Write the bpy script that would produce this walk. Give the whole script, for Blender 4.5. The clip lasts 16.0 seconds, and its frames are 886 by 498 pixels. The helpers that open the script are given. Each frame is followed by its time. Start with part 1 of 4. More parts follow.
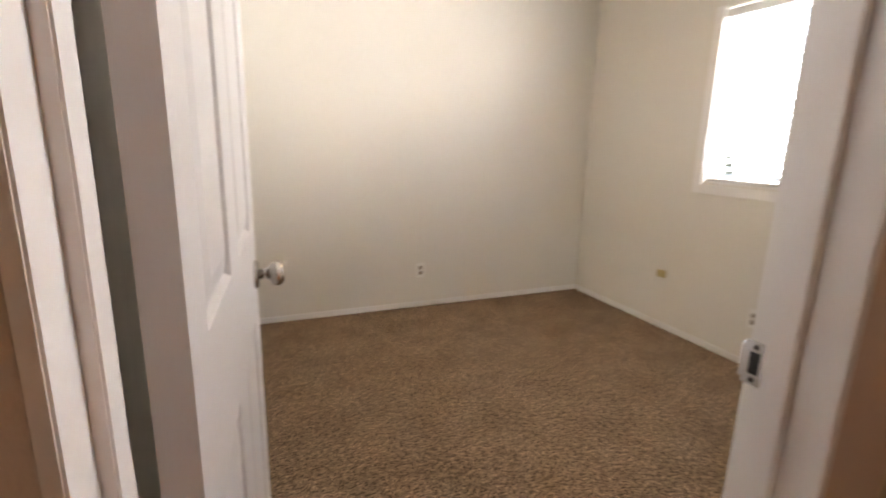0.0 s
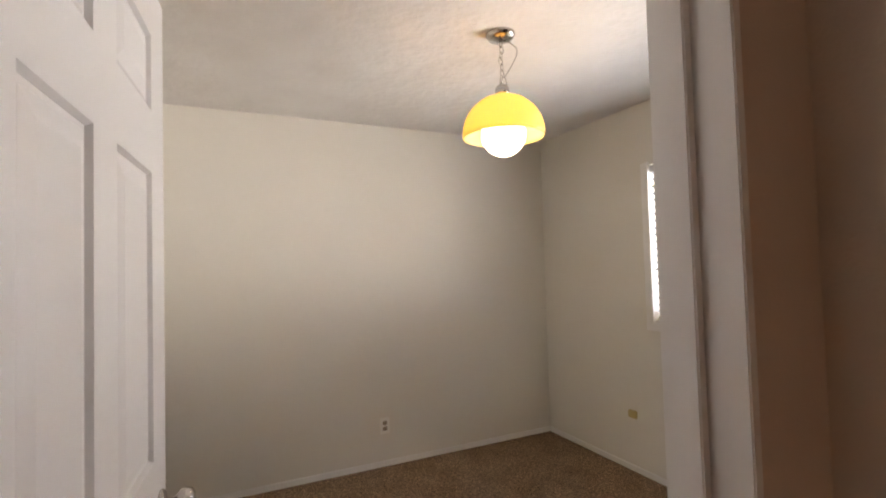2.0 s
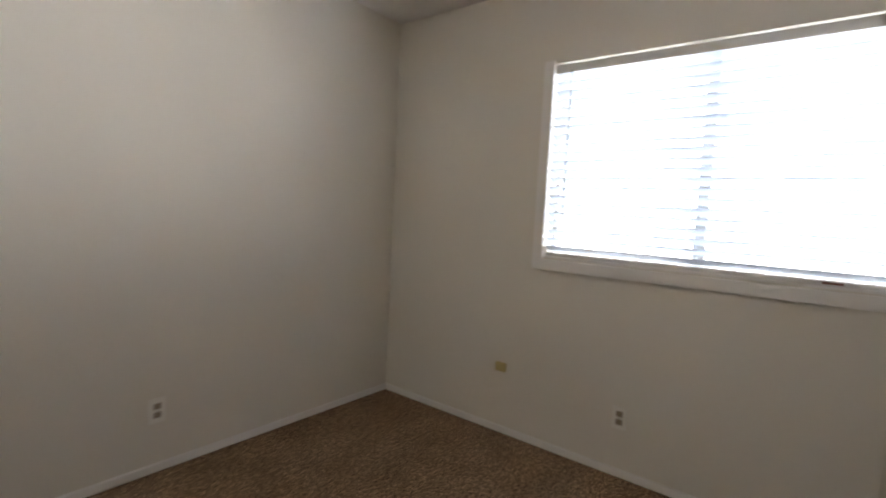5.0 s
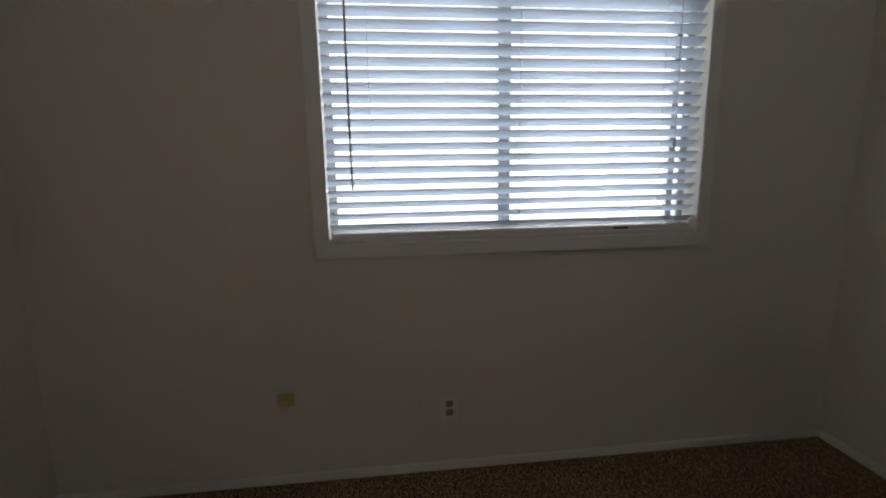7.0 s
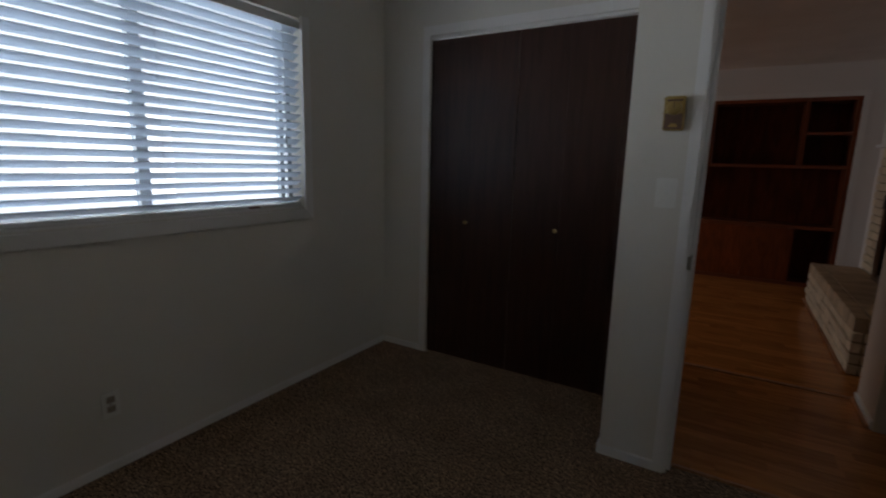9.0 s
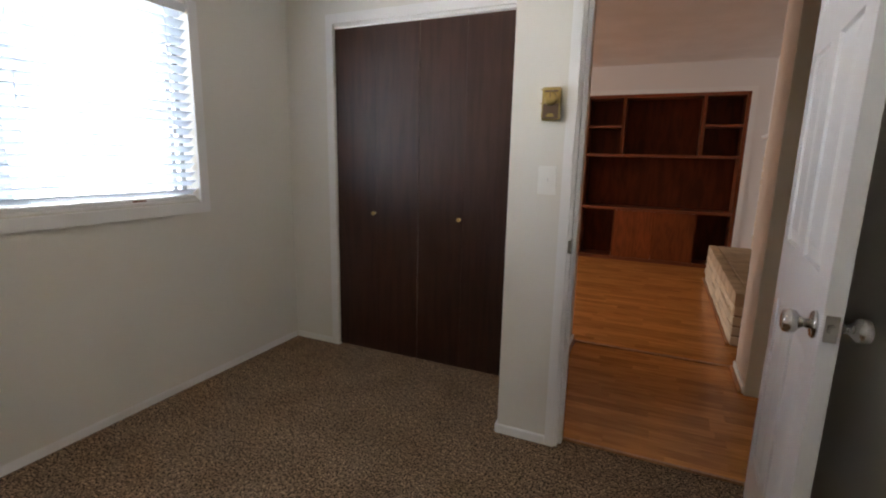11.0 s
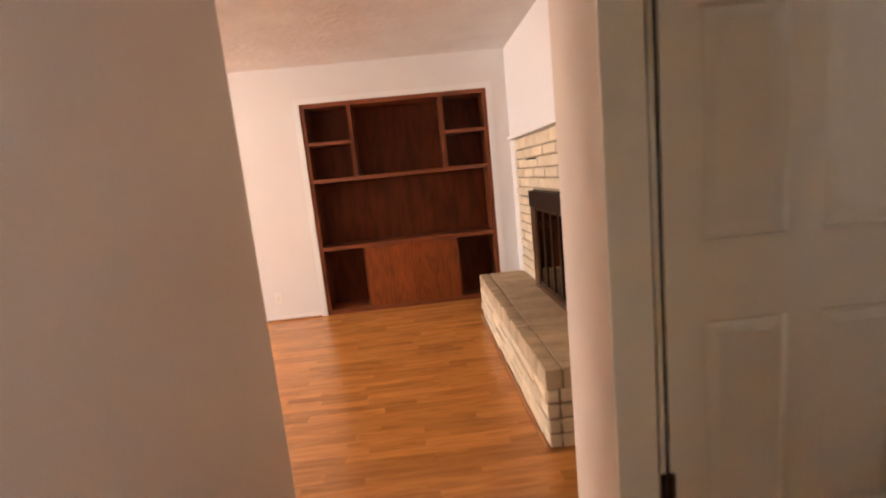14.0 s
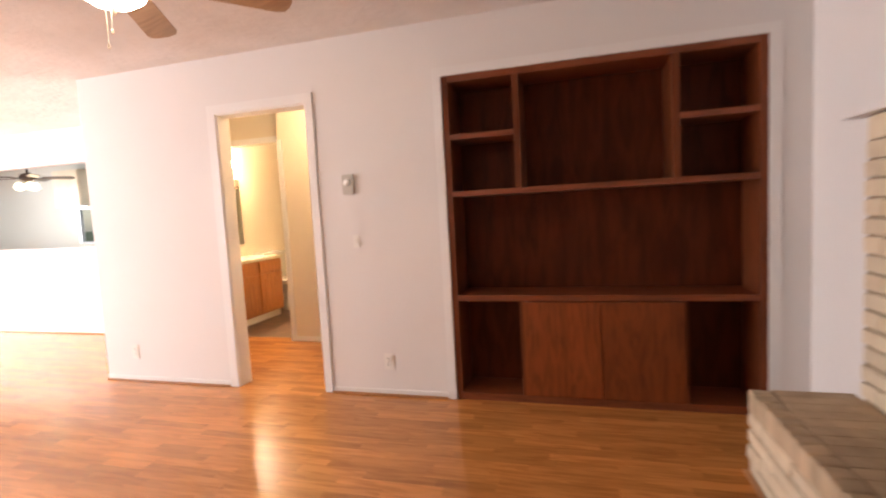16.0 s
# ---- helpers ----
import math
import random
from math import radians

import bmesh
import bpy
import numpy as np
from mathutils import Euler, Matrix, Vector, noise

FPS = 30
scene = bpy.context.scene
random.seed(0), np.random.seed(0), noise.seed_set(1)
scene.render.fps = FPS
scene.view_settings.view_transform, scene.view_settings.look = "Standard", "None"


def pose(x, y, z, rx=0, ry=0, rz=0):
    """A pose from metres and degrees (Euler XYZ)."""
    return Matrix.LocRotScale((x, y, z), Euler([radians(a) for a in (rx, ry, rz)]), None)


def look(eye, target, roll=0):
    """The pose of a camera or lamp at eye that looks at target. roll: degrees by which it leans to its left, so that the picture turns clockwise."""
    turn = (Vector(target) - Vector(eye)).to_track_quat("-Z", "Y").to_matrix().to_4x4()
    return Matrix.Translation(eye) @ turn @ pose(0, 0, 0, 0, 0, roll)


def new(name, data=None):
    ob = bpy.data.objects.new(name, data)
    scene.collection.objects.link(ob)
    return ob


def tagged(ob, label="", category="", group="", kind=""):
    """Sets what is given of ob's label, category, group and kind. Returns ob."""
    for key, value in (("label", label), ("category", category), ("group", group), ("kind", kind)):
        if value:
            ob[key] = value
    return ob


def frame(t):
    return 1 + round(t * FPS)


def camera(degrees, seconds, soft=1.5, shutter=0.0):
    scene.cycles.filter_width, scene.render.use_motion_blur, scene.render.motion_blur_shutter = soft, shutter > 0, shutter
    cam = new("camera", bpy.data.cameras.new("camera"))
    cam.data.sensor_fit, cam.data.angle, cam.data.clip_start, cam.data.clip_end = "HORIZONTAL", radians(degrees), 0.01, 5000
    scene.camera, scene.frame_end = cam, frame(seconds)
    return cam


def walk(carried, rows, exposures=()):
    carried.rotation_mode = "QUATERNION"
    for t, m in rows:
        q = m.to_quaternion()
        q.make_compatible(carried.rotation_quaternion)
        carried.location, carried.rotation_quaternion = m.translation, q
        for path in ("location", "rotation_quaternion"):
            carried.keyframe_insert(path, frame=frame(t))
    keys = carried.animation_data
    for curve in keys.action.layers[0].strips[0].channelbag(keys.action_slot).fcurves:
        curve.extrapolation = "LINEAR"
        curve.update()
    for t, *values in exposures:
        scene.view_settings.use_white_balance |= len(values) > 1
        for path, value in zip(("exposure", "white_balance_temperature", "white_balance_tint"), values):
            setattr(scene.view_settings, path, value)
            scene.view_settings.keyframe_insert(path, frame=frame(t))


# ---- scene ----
cam = camera(85.9, 16.0, soft=2.0, shutter=0.5)
PATH = [
    (0, (0.443, -0.408, 1.234), (1.2, 1.39, 0.792), 1.5),
    (0.5, (0.526, -0.417, 1.222), (0.952, 1.479, 0.749), -0.0),
    (1, (0.576, -0.409, 1.301), (1.149, 1.485, 1.012), 0.4),
    (1.5, (0.58, -0.427, 1.41), (1.359, 1.415, 1.458), -3.4),
    (2, (0.569, -0.452, 1.412), (1.424, 1.355, 1.481), -1.6),
    (2.5, (0.568, -0.453, 1.402), (1.429, 1.352, 1.421), -1.3),
    (3, (0.585, -0.427, 1.365), (1.382, 1.402, 1.228), -0.5),
    (3.2, (0.594, -0.355, 1.398), (1.367, 1.449, 1.014), -1.6),
    (5.3, (0.874, 0.636, 1.226), (2.575, 1.675, 1.064), 1.0),
    (5.5, (1.062, 0.638, 1.23), (2.84, 1.529, 1.014), -0.6),
    (6, (1.148, 0.841, 1.231), (3.053, 1.412, 1.021), -0.4),
    (6.5, (1.225, 1.136, 1.283), (3.202, 1.355, 1.066), -1.8),
    (7, (1.213, 1.499, 1.324), (3.167, 1.271, 0.964), -0.9),
    (7.5, (1.223, 1.741, 1.324), (3.148, 1.267, 1.061), -2.3),
    (8, (1.247, 1.927, 1.395), (2.993, 0.973, 1.188), 4.3),
    (8.5, (1.056, 2.019, 1.319), (2.39, 0.559, 1.022), 2.6),
    (9, (1.011, 2.112, 1.292), (2.023, 0.424, 0.936), 1.5),
    (9.5, (0.94, 2.076, 1.29), (1.873, 0.356, 0.876), 3.0),
    (9.7, (0.923, 2.067, 1.287), (1.822, 0.318, 0.923), 2.1),
    (11.8, (0.774, 1.907, 1.278), (1.405, 0.051, 0.881), 2.9),
    (12, (0.793, 1.82, 1.249), (1.284, -0.082, 0.873), 2.7),
    (12.5, (0.783, 1.44, 1.287), (0.864, -0.508, 0.843), 1.2),
    (13, (0.764, 1.068, 1.279), (0.797, -0.902, 0.933), 0.6),
    (13.3, (0.755, 0.846, 1.287), (0.777, -1.127, 0.962), 0.1),
    (13.7, (0.75, 0.546, 1.318), (0.576, -1.429, 1.059), -2.3),
    (14, (0.741, 0.240, 1.305), (0.65, -1.734, 0.996), -5.8),
    (14.5, (0.673, -0.246, 1.225), (0.63, -2.239, 1.064), -2.1),
    (14.6, (0.659, -0.341, 1.22), (0.616, -2.331, 1.022), -2.1),
    (15, (0.668, -0.692, 1.241), (0.543, -2.675, 1.012), -3.6),
    (15.5, (0.743, -1.147, 1.268), (1.013, -3.125, 1.145), -0.3),
    (16, (0.963, -1.566, 1.256), (1.504, -3.485, 1.093), -3.1),
]
EXPOSURES = [
    (0.0, 0.56, 7700, 17), (0.5, 0.36, 7700, 17), (1.0, 0.26, 7700, 17), (1.5, 0.11, 7900, 18), (2.0, -0.24, 7900, 18), (2.5, -0.59, 7900, 18), (3.2, -0.64, 7600, 15), (5.3, -0.59, 7100, 14),
    (6.0, -1.04, 7100, 13), (6.5, -1.49, 7100, 13), (7.0, -2.24, 7000, 13), (8.0, -2.69, 6500, 11), (9.0, -2.68, 6300, 10), (9.5, -2.03, 6650, 11), (9.7, -1.88, 6650, 11), (11.8, 0.28, 7200, 14),
    (12.5, 0.48, 7500, 16), (13.3, 0.5, 7500, 17), (14.0, 0.85, 7400, 17), (14.5, 0.7, 7300, 17), (15.0, 0.7, 7100, 17), (15.5, 0.55, 6900, 17), (16.0, 0.35, 6700, 16),
]
walk(cam, [(t, look(eye, target, roll)) for t, eye, target, roll in PATH], EXPOSURES)

# ---- light ----
world = bpy.data.worlds.new("sky")
scene.world = world
world.use_nodes = True
wn = world.node_tree.nodes
sky = wn.new("ShaderNodeTexSky")
sky.sky_type = "NISHITA"
sky.sun_disc = False
sky.sun_elevation, sky.sun_rotation = radians(48), radians(250)
world.node_tree.links.new(sky.outputs[0], wn["Background"].inputs[0])
wn["Background"].inputs[1].default_value = 0.12

sun = new("sun", bpy.data.lights.new("sun", "SUN"))
sun.data.energy, sun.data.angle, sun.data.color = 2.5, radians(0.5), (1.0, 0.95, 0.88)
sun.matrix_world = look((-20, -8, 24), (0, 0, 0))


def window_light(name, eye, target, w, h, watts, color):
    lamp = new(name, bpy.data.lights.new(name, "AREA"))
    lamp.data.shape, lamp.data.size, lamp.data.size_y = "RECTANGLE", w, h
    lamp.data.energy, lamp.data.color = watts, color
    lamp.matrix_world = look(eye, target)
    return lamp


window_light("bedroom_daylight", (4.25, 0.75, 1.80), (2.25, 0.75, 1.0), 3.7, 2.4, 1150, (0.86, 0.93, 1.0))
window_light("living_daylight", (8.6, -1.26, 1.35), (8.6, -8, 1.35), 3.4, 1.5, 250, (0.92, 0.96, 1.0))
window_light("dining_daylight", (12.95, -3.4, 1.3), (0, -3.4, 1.3), 3.0, 1.9, 340, (0.92, 0.96, 1.0))
window_light("kitchen_daylight", (9.51, -8.22, 1.32), (9.51, 0, 1.32), 0.4, 0.6, 40, (0.92, 0.96, 1.0))


# ---- materials ----
def mat(name, base, rough=0.6, metal=0.0, spots=None, scale=6.0, amount=0.5, bump=0.0, bump_scale=200.0, rand=0.0, coat=0.0, spec=0.5, hue_rand=0.0):
    """A plain surface with variation at two scales, fine relief, and a shift per object."""
    m = bpy.data.materials.new(name)
    m.use_nodes = True
    nt = m.node_tree
    n, l = nt.nodes, nt.links
    bs = n["Principled BSDF"]
    bs.inputs["Roughness"].default_value, bs.inputs["Metallic"].default_value = rough, metal
    bs.inputs["Coat Weight"].default_value = coat
    bs.inputs["Specular IOR Level"].default_value = spec
    co = n.new("ShaderNodeTexCoord")
    geo = n.new("ShaderNodeNewGeometry")
    big = n.new("ShaderNodeTexNoise")
    big.inputs["Scale"].default_value, big.inputs["Detail"].default_value = scale, 6
    l.new(geo.outputs["Position"], big.inputs["Vector"])
    mix = n.new("ShaderNodeMix")
    mix.data_type = "RGBA"
    mix.inputs[6].default_value = (*base, 1)
    other = spots or tuple(c * 0.82 for c in base)
    mix.inputs[7].default_value = (*other, 1)
    ramp = n.new("ShaderNodeMapRange")
    ramp.inputs[1].default_value, ramp.inputs[2].default_value = 0.35, 0.75
    ramp.inputs[3].default_value, ramp.inputs[4].default_value = 0.0, amount
    l.new(big.outputs["Fac"], ramp.inputs[0])
    l.new(ramp.outputs[0], mix.inputs[0])
    out = mix.outputs[2]
    if rand or hue_rand:
        info = n.new("ShaderNodeObjectInfo")
        add = n.new("ShaderNodeMath")
        add.operation = "ADD"
        l.new(info.outputs["Random"], add.inputs[0])
        l.new(geo.outputs["Random Per Island"], add.inputs[1])
        fr = n.new("ShaderNodeMath")
        fr.operation = "FRACT"
        l.new(add.outputs[0], fr.inputs[0])
        hsv = n.new("ShaderNodeHueSaturation")
        mr = n.new("ShaderNodeMapRange")
        mr.inputs[3].default_value, mr.inputs[4].default_value = 1 - rand, 1 + rand
        l.new(fr.outputs[0], mr.inputs[0])
        l.new(mr.outputs[0], hsv.inputs["Value"])
        if hue_rand:
            mh = n.new("ShaderNodeMapRange")
            mh.inputs[3].default_value, mh.inputs[4].default_value = 0.5 - hue_rand, 0.5 + hue_rand
            l.new(fr.outputs[0], mh.inputs[0])
            l.new(mh.outputs[0], hsv.inputs["Hue"])
        l.new(out, hsv.inputs["Color"])
        out = hsv.outputs[0]
    l.new(out, bs.inputs["Base Color"])
    if bump:
        fine = n.new("ShaderNodeTexNoise")
        fine.inputs["Scale"].default_value, fine.inputs["Detail"].default_value = bump_scale, 3
        l.new(geo.outputs["Position"], fine.inputs["Vector"])
        b = n.new("ShaderNodeBump")
        b.inputs["Strength"].default_value, b.inputs["Distance"].default_value = 0.6, bump
        l.new(fine.outputs["Fac"], b.inputs["Height"])
        l.new(b.outputs[0], bs.inputs["Normal"])
    return m


def speckle(m, scale, low, high):
    """Multiplies the colour by a fine fleck, as of yarn tips."""
    n, l = m.node_tree.nodes, m.node_tree.links
    bs = n["Principled BSDF"]
    geo = n.new("ShaderNodeNewGeometry")
    tex = n.new("ShaderNodeTexNoise")
    tex.inputs["Scale"].default_value, tex.inputs["Detail"].default_value = scale, 2
    l.new(geo.outputs["Position"], tex.inputs["Vector"])
    mr = n.new("ShaderNodeMapRange")
    mr.inputs[1].default_value, mr.inputs[2].default_value = 0.38, 0.62
    mr.inputs[3].default_value, mr.inputs[4].default_value = low, high
    l.new(tex.outputs["Fac"], mr.inputs[0])
    mix = n.new("ShaderNodeVectorMath")
    mix.operation = "MULTIPLY"
    l.new(bs.inputs["Base Color"].links[0].from_socket, mix.inputs[0])
    l.new(mr.outputs[0], mix.inputs[1])
    l.new(mix.outputs[0], bs.inputs["Base Color"])


def wood(name, light, dark, along="x", rough=0.35, scale=14.0, rand=0.18, coat=0.0, stretch=0.08, flame=0.0):
    """Grain stretched along one axis, with a shift of tone per board."""
    m = mat(name, light, rough, 0, dark, 3.0, 0.3, 0.0, 200, rand, coat)
    n, l = m.node_tree.nodes, m.node_tree.links
    bs = n["Principled BSDF"]
    geo = n.new("ShaderNodeNewGeometry")
    info = n.new("ShaderNodeObjectInfo")
    shift = n.new("ShaderNodeVectorMath")
    shift.operation = "MULTIPLY_ADD"
    shift.inputs[1].default_value = (7.3, 3.1, 5.7)
    comb = n.new("ShaderNodeCombineXYZ")
    add = n.new("ShaderNodeMath")
    l.new(info.outputs["Random"], add.inputs[0])
    l.new(geo.outputs["Random Per Island"], add.inputs[1])
    for k in range(3):
        l.new(add.outputs[0], comb.inputs[k])
    l.new(comb.outputs[0], shift.inputs[0])
    l.new(geo.outputs["Position"], shift.inputs[2])
    mp = n.new("ShaderNodeMapping")
    s = [scale] * 3
    s["xyz".index(along)] = scale * stretch
    mp.inputs["Scale"].default_value = s
    l.new(shift.outputs[0], mp.inputs["Vector"])
    grain = n.new("ShaderNodeTexNoise")
    grain.inputs["Scale"].default_value, grain.inputs["Detail"].default_value, grain.inputs["Distortion"].default_value = 3.0, 8, 0.6 + flame
    l.new(mp.outputs[0], grain.inputs["Vector"])
    mix = n.new("ShaderNodeMix")
    mix.data_type = "RGBA"
    mix.blend_type = "MULTIPLY"
    mr = n.new("ShaderNodeMapRange")
    mr.inputs[1].default_value, mr.inputs[2].default_value = 0.42, 0.66
    l.new(grain.outputs["Fac"], mr.inputs[0])
    l.new(mr.outputs[0], mix.inputs[0])
    old = bs.inputs["Base Color"].links[0].from_socket
    l.new(old, mix.inputs[6])
    mix.inputs[7].default_value = (*[0.45 + 0.45 * d / max(a, 0.01) for a, d in zip(light, dark)], 1)
    l.new(mix.outputs[2], bs.inputs["Base Color"])
    return m


def glow(name, color, strength):
    m = bpy.data.materials.new(name)
    m.use_nodes = True
    bs = m.node_tree.nodes["Principled BSDF"]
    bs.inputs["Base Color"].default_value = (*color, 1)
    bs.inputs["Emission Color"].default_value = (*color, 1)
    bs.inputs["Emission Strength"].default_value = strength
    return m


def glass(name, tint=(1, 1, 1), rough=0.0):
    m = bpy.data.materials.new(name)
    m.use_nodes = True
    bs = m.node_tree.nodes["Principled BSDF"]
    bs.inputs["Base Color"].default_value = (*tint, 1)
    bs.inputs["Transmission Weight"].default_value = 1.0
    bs.inputs["Roughness"].default_value, bs.inputs["IOR"].default_value = rough, 1.45
    return m


def lampshade(name, color):
    m = bpy.data.materials.new(name)
    m.use_nodes = True
    n, l = m.node_tree.nodes, m.node_tree.links
    tr = n.new("ShaderNodeBsdfTranslucent")
    tr.inputs[0].default_value = (*color, 1)
    mx = n.new("ShaderNodeMixShader")
    mx.inputs[0].default_value = 0.55
    n["Principled BSDF"].inputs["Base Color"].default_value = (0.85, 0.78, 0.55, 1)
    n["Principled BSDF"].inputs["Roughness"].default_value = 0.2
    l.new(n["Principled BSDF"].outputs[0], mx.inputs[1])
    l.new(tr.outputs[0], mx.inputs[2])
    l.new(mx.outputs[0], n["Material Output"].inputs[0])
    return m


def vinyl(name, color, pass_light):
    """White plastic that lets a part of the daylight behind it through."""
    m = mat(name, color, 0.4, scale=4, amount=0.3)
    n, l = m.node_tree.nodes, m.node_tree.links
    tr = n.new("ShaderNodeBsdfTranslucent")
    tr.inputs[0].default_value = (*color, 1)
    mx = n.new("ShaderNodeMixShader")
    mx.inputs[0].default_value = pass_light
    l.new(n["Principled BSDF"].outputs[0], mx.inputs[1])
    l.new(tr.outputs[0], mx.inputs[2])
    l.new(mx.outputs[0], n["Material Output"].inputs[0])
    return m


def uneven_gloss(m, scale, low, high, along=1.0):
    """Roughness that varies in soft patches, as on hand-rubbed varnish."""
    n, l = m.node_tree.nodes, m.node_tree.links
    geo = n.new("ShaderNodeNewGeometry")
    mp = n.new("ShaderNodeMapping")
    mp.inputs["Scale"].default_value = (scale, scale, scale * along)
    l.new(geo.outputs["Position"], mp.inputs["Vector"])
    tex = n.new("ShaderNodeTexNoise")
    tex.inputs["Scale"].default_value, tex.inputs["Detail"].default_value = 1.0, 5
    l.new(mp.outputs[0], tex.inputs["Vector"])
    mr = n.new("ShaderNodeMapRange")
    mr.inputs[1].default_value, mr.inputs[2].default_value = 0.35, 0.68
    mr.inputs[3].default_value, mr.inputs[4].default_value = low, high
    l.new(tex.outputs["Fac"], mr.inputs[0])
    l.new(mr.outputs[0], n["Principled BSDF"].inputs["Roughness"])


M_WALL = mat("wall_paint", (0.76, 0.725, 0.66), 0.7, spots=(0.715, 0.68, 0.61), scale=1.3, amount=0.5, bump=0.0012, bump_scale=160)
M_HALL = mat("tan_hall_paint", (0.66, 0.55, 0.46), 0.7, spots=(0.62, 0.51, 0.42), scale=1.3, amount=0.5, bump=0.001, bump_scale=160)
M_LIVING = mat("living_wall_paint", (0.80, 0.77, 0.75), 0.7, spots=(0.76, 0.73, 0.71), scale=1.1, amount=0.5, bump=0.0012, bump_scale=150)
M_BATHWALL = mat("cream_wall_paint", (0.80, 0.71, 0.58), 0.6, scale=1.0, amount=0.3, bump=0.001, bump_scale=150)
M_KITWALL = mat("grey_green_paint", (0.58, 0.60, 0.55), 0.7, scale=1.0, amount=0.3, bump=0.001, bump_scale=150)
M_CEIL = mat("ceiling_texture", (0.80, 0.77, 0.745), 0.9, spots=(0.68, 0.645, 0.61), scale=2.6, amount=0.8, bump=0.010, bump_scale=16)
M_TRIM = mat("white_trim_paint", (0.85, 0.83, 0.81), 0.38, spots=(0.77, 0.75, 0.73), scale=3, amount=0.4, bump=0.00012, bump_scale=40)
# Bedroom door: white darkened below the trim's, shade put into its colour.
M_DOOR = mat("darkened_white_door_paint", (0.64, 0.62, 0.615), 0.35, spots=(0.60, 0.58, 0.575), scale=2.5, amount=0.4, bump=0.00012, bump_scale=90)
# White side door and trim; their beige tone paints in the hall's shade.
M_DOORINSHADE = mat("shade_toned_door_paint", (0.78, 0.71, 0.60), 0.45, spots=(0.73, 0.66, 0.55), scale=2.5, amount=0.4, bump=0.00012, bump_scale=90)
M_TRIMINSHADE = mat("shade_toned_trim_paint", (0.78, 0.71, 0.60), 0.42, spots=(0.74, 0.67, 0.56), scale=3, amount=0.4, bump=0.00012, bump_scale=40)
M_VESTLAMP = glow("vestibule_lamp", (1.0, 0.74, 0.42), 34)
M_CARPET = mat("carpet", (0.225, 0.15, 0.095), 0.98, spots=(0.14, 0.09, 0.054), scale=5, amount=0.7, bump=0.006, bump_scale=260, spec=0.05)
speckle(M_CARPET, 125, 0.08, 2.1)
speckle(M_CARPET, 45, 0.75, 1.25)
M_OAKFLOOR = wood("oak_laminate", (0.62, 0.262, 0.075), (0.43, 0.155, 0.038), "x", 0.2, 11, 0.19, 0, 0.12)
uneven_gloss(M_OAKFLOOR, 2.5, 0.19, 0.27)
M_DARKJOINT = mat("floor_joint", (0.10, 0.045, 0.02), 0.7)
M_OAKTRIM = wood("oak_trim", (0.5, 0.23, 0.09), (0.3, 0.12, 0.04), "y", 0.35, 16, 0.1)
M_CLOSET = wood("dark_stained_veneer", (0.052, 0.021, 0.014), (0.024, 0.010, 0.007), "z", 0.42, 10, 0.05)
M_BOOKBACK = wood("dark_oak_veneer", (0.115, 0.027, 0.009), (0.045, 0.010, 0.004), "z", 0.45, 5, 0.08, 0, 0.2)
M_BOOK = wood("walnut_stained_oak", (0.19, 0.052, 0.018), (0.09, 0.022, 0.008), "z", 0.4, 12, 0.1)
M_BOOKH = wood("walnut_stained_oak_rail", (0.22, 0.058, 0.019), (0.11, 0.027, 0.009), "x", 0.4, 14, 0.1)
M_BOOKDOOR = wood("flame_oak_door", (0.26, 0.064, 0.016), (0.10, 0.022, 0.006), "z", 0.4, 6, 0.12, 0, 0.16, 1.6)
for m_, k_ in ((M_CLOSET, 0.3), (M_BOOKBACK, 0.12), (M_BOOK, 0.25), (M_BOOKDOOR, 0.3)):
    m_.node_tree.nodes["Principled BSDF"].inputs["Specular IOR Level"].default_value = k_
uneven_gloss(M_CLOSET, 7, 0.33, 0.46, 0.8)
M_BRICK = mat("cream_painted_brick", (0.72, 0.605, 0.445), 0.8, spots=(0.57, 0.455, 0.315), scale=11, amount=0.7, bump=0.006, bump_scale=45, rand=0.09)
M_HEARTH = mat("worn_hearth_brick", (0.56, 0.425, 0.285), 0.75, spots=(0.38, 0.28, 0.18), scale=8, amount=0.9, bump=0.003, bump_scale=60, rand=0.12)
M_MORTAR = mat("mortar", (0.33, 0.25, 0.17), 0.95, scale=20, amount=0.8, bump=0.004, bump_scale=120)
M_BRASS = mat("antique_brass", (0.45, 0.33, 0.13), 0.35, 0.9, (0.3, 0.2, 0.08), 30, 0.6)
M_BROWNPLATE = mat("brown_dial_plate", (0.13, 0.075, 0.05), 0.4)
M_NICKEL = mat("satin_nickel", (0.55, 0.53, 0.50), 0.2, 1.0, scale=40, amount=0.3)
M_DARKMETAL = mat("bronze_metal", (0.036, 0.022, 0.015), 0.45, 0.6, (0.05, 0.03, 0.02), 9, 0.6)
M_DOORFRAMEBR = mat("fire_door_bronze", (0.19, 0.10, 0.055), 0.35, 0.7, (0.1, 0.06, 0.04), 9, 0.6)
M_LEAFBR = mat("door_leaf_bronze", (0.085, 0.05, 0.032), 0.35, 0.7, (0.05, 0.03, 0.02), 9, 0.6)
M_SMOKE = glass("smoked_glass", (0.05, 0.053, 0.058))
M_BLACK = mat("black", (0.02, 0.018, 0.017), 0.6)
M_PLASTIC = mat("white_plastic", (0.86, 0.84, 0.79), 0.35)
M_GREYPLASTIC = mat("grey_beige_plastic", (0.56, 0.53, 0.47), 0.4)
M_IVORY = mat("ivory_plastic", (0.55, 0.44, 0.20), 0.4)
M_SLOT = mat("slot", (0.10, 0.08, 0.07), 0.5)
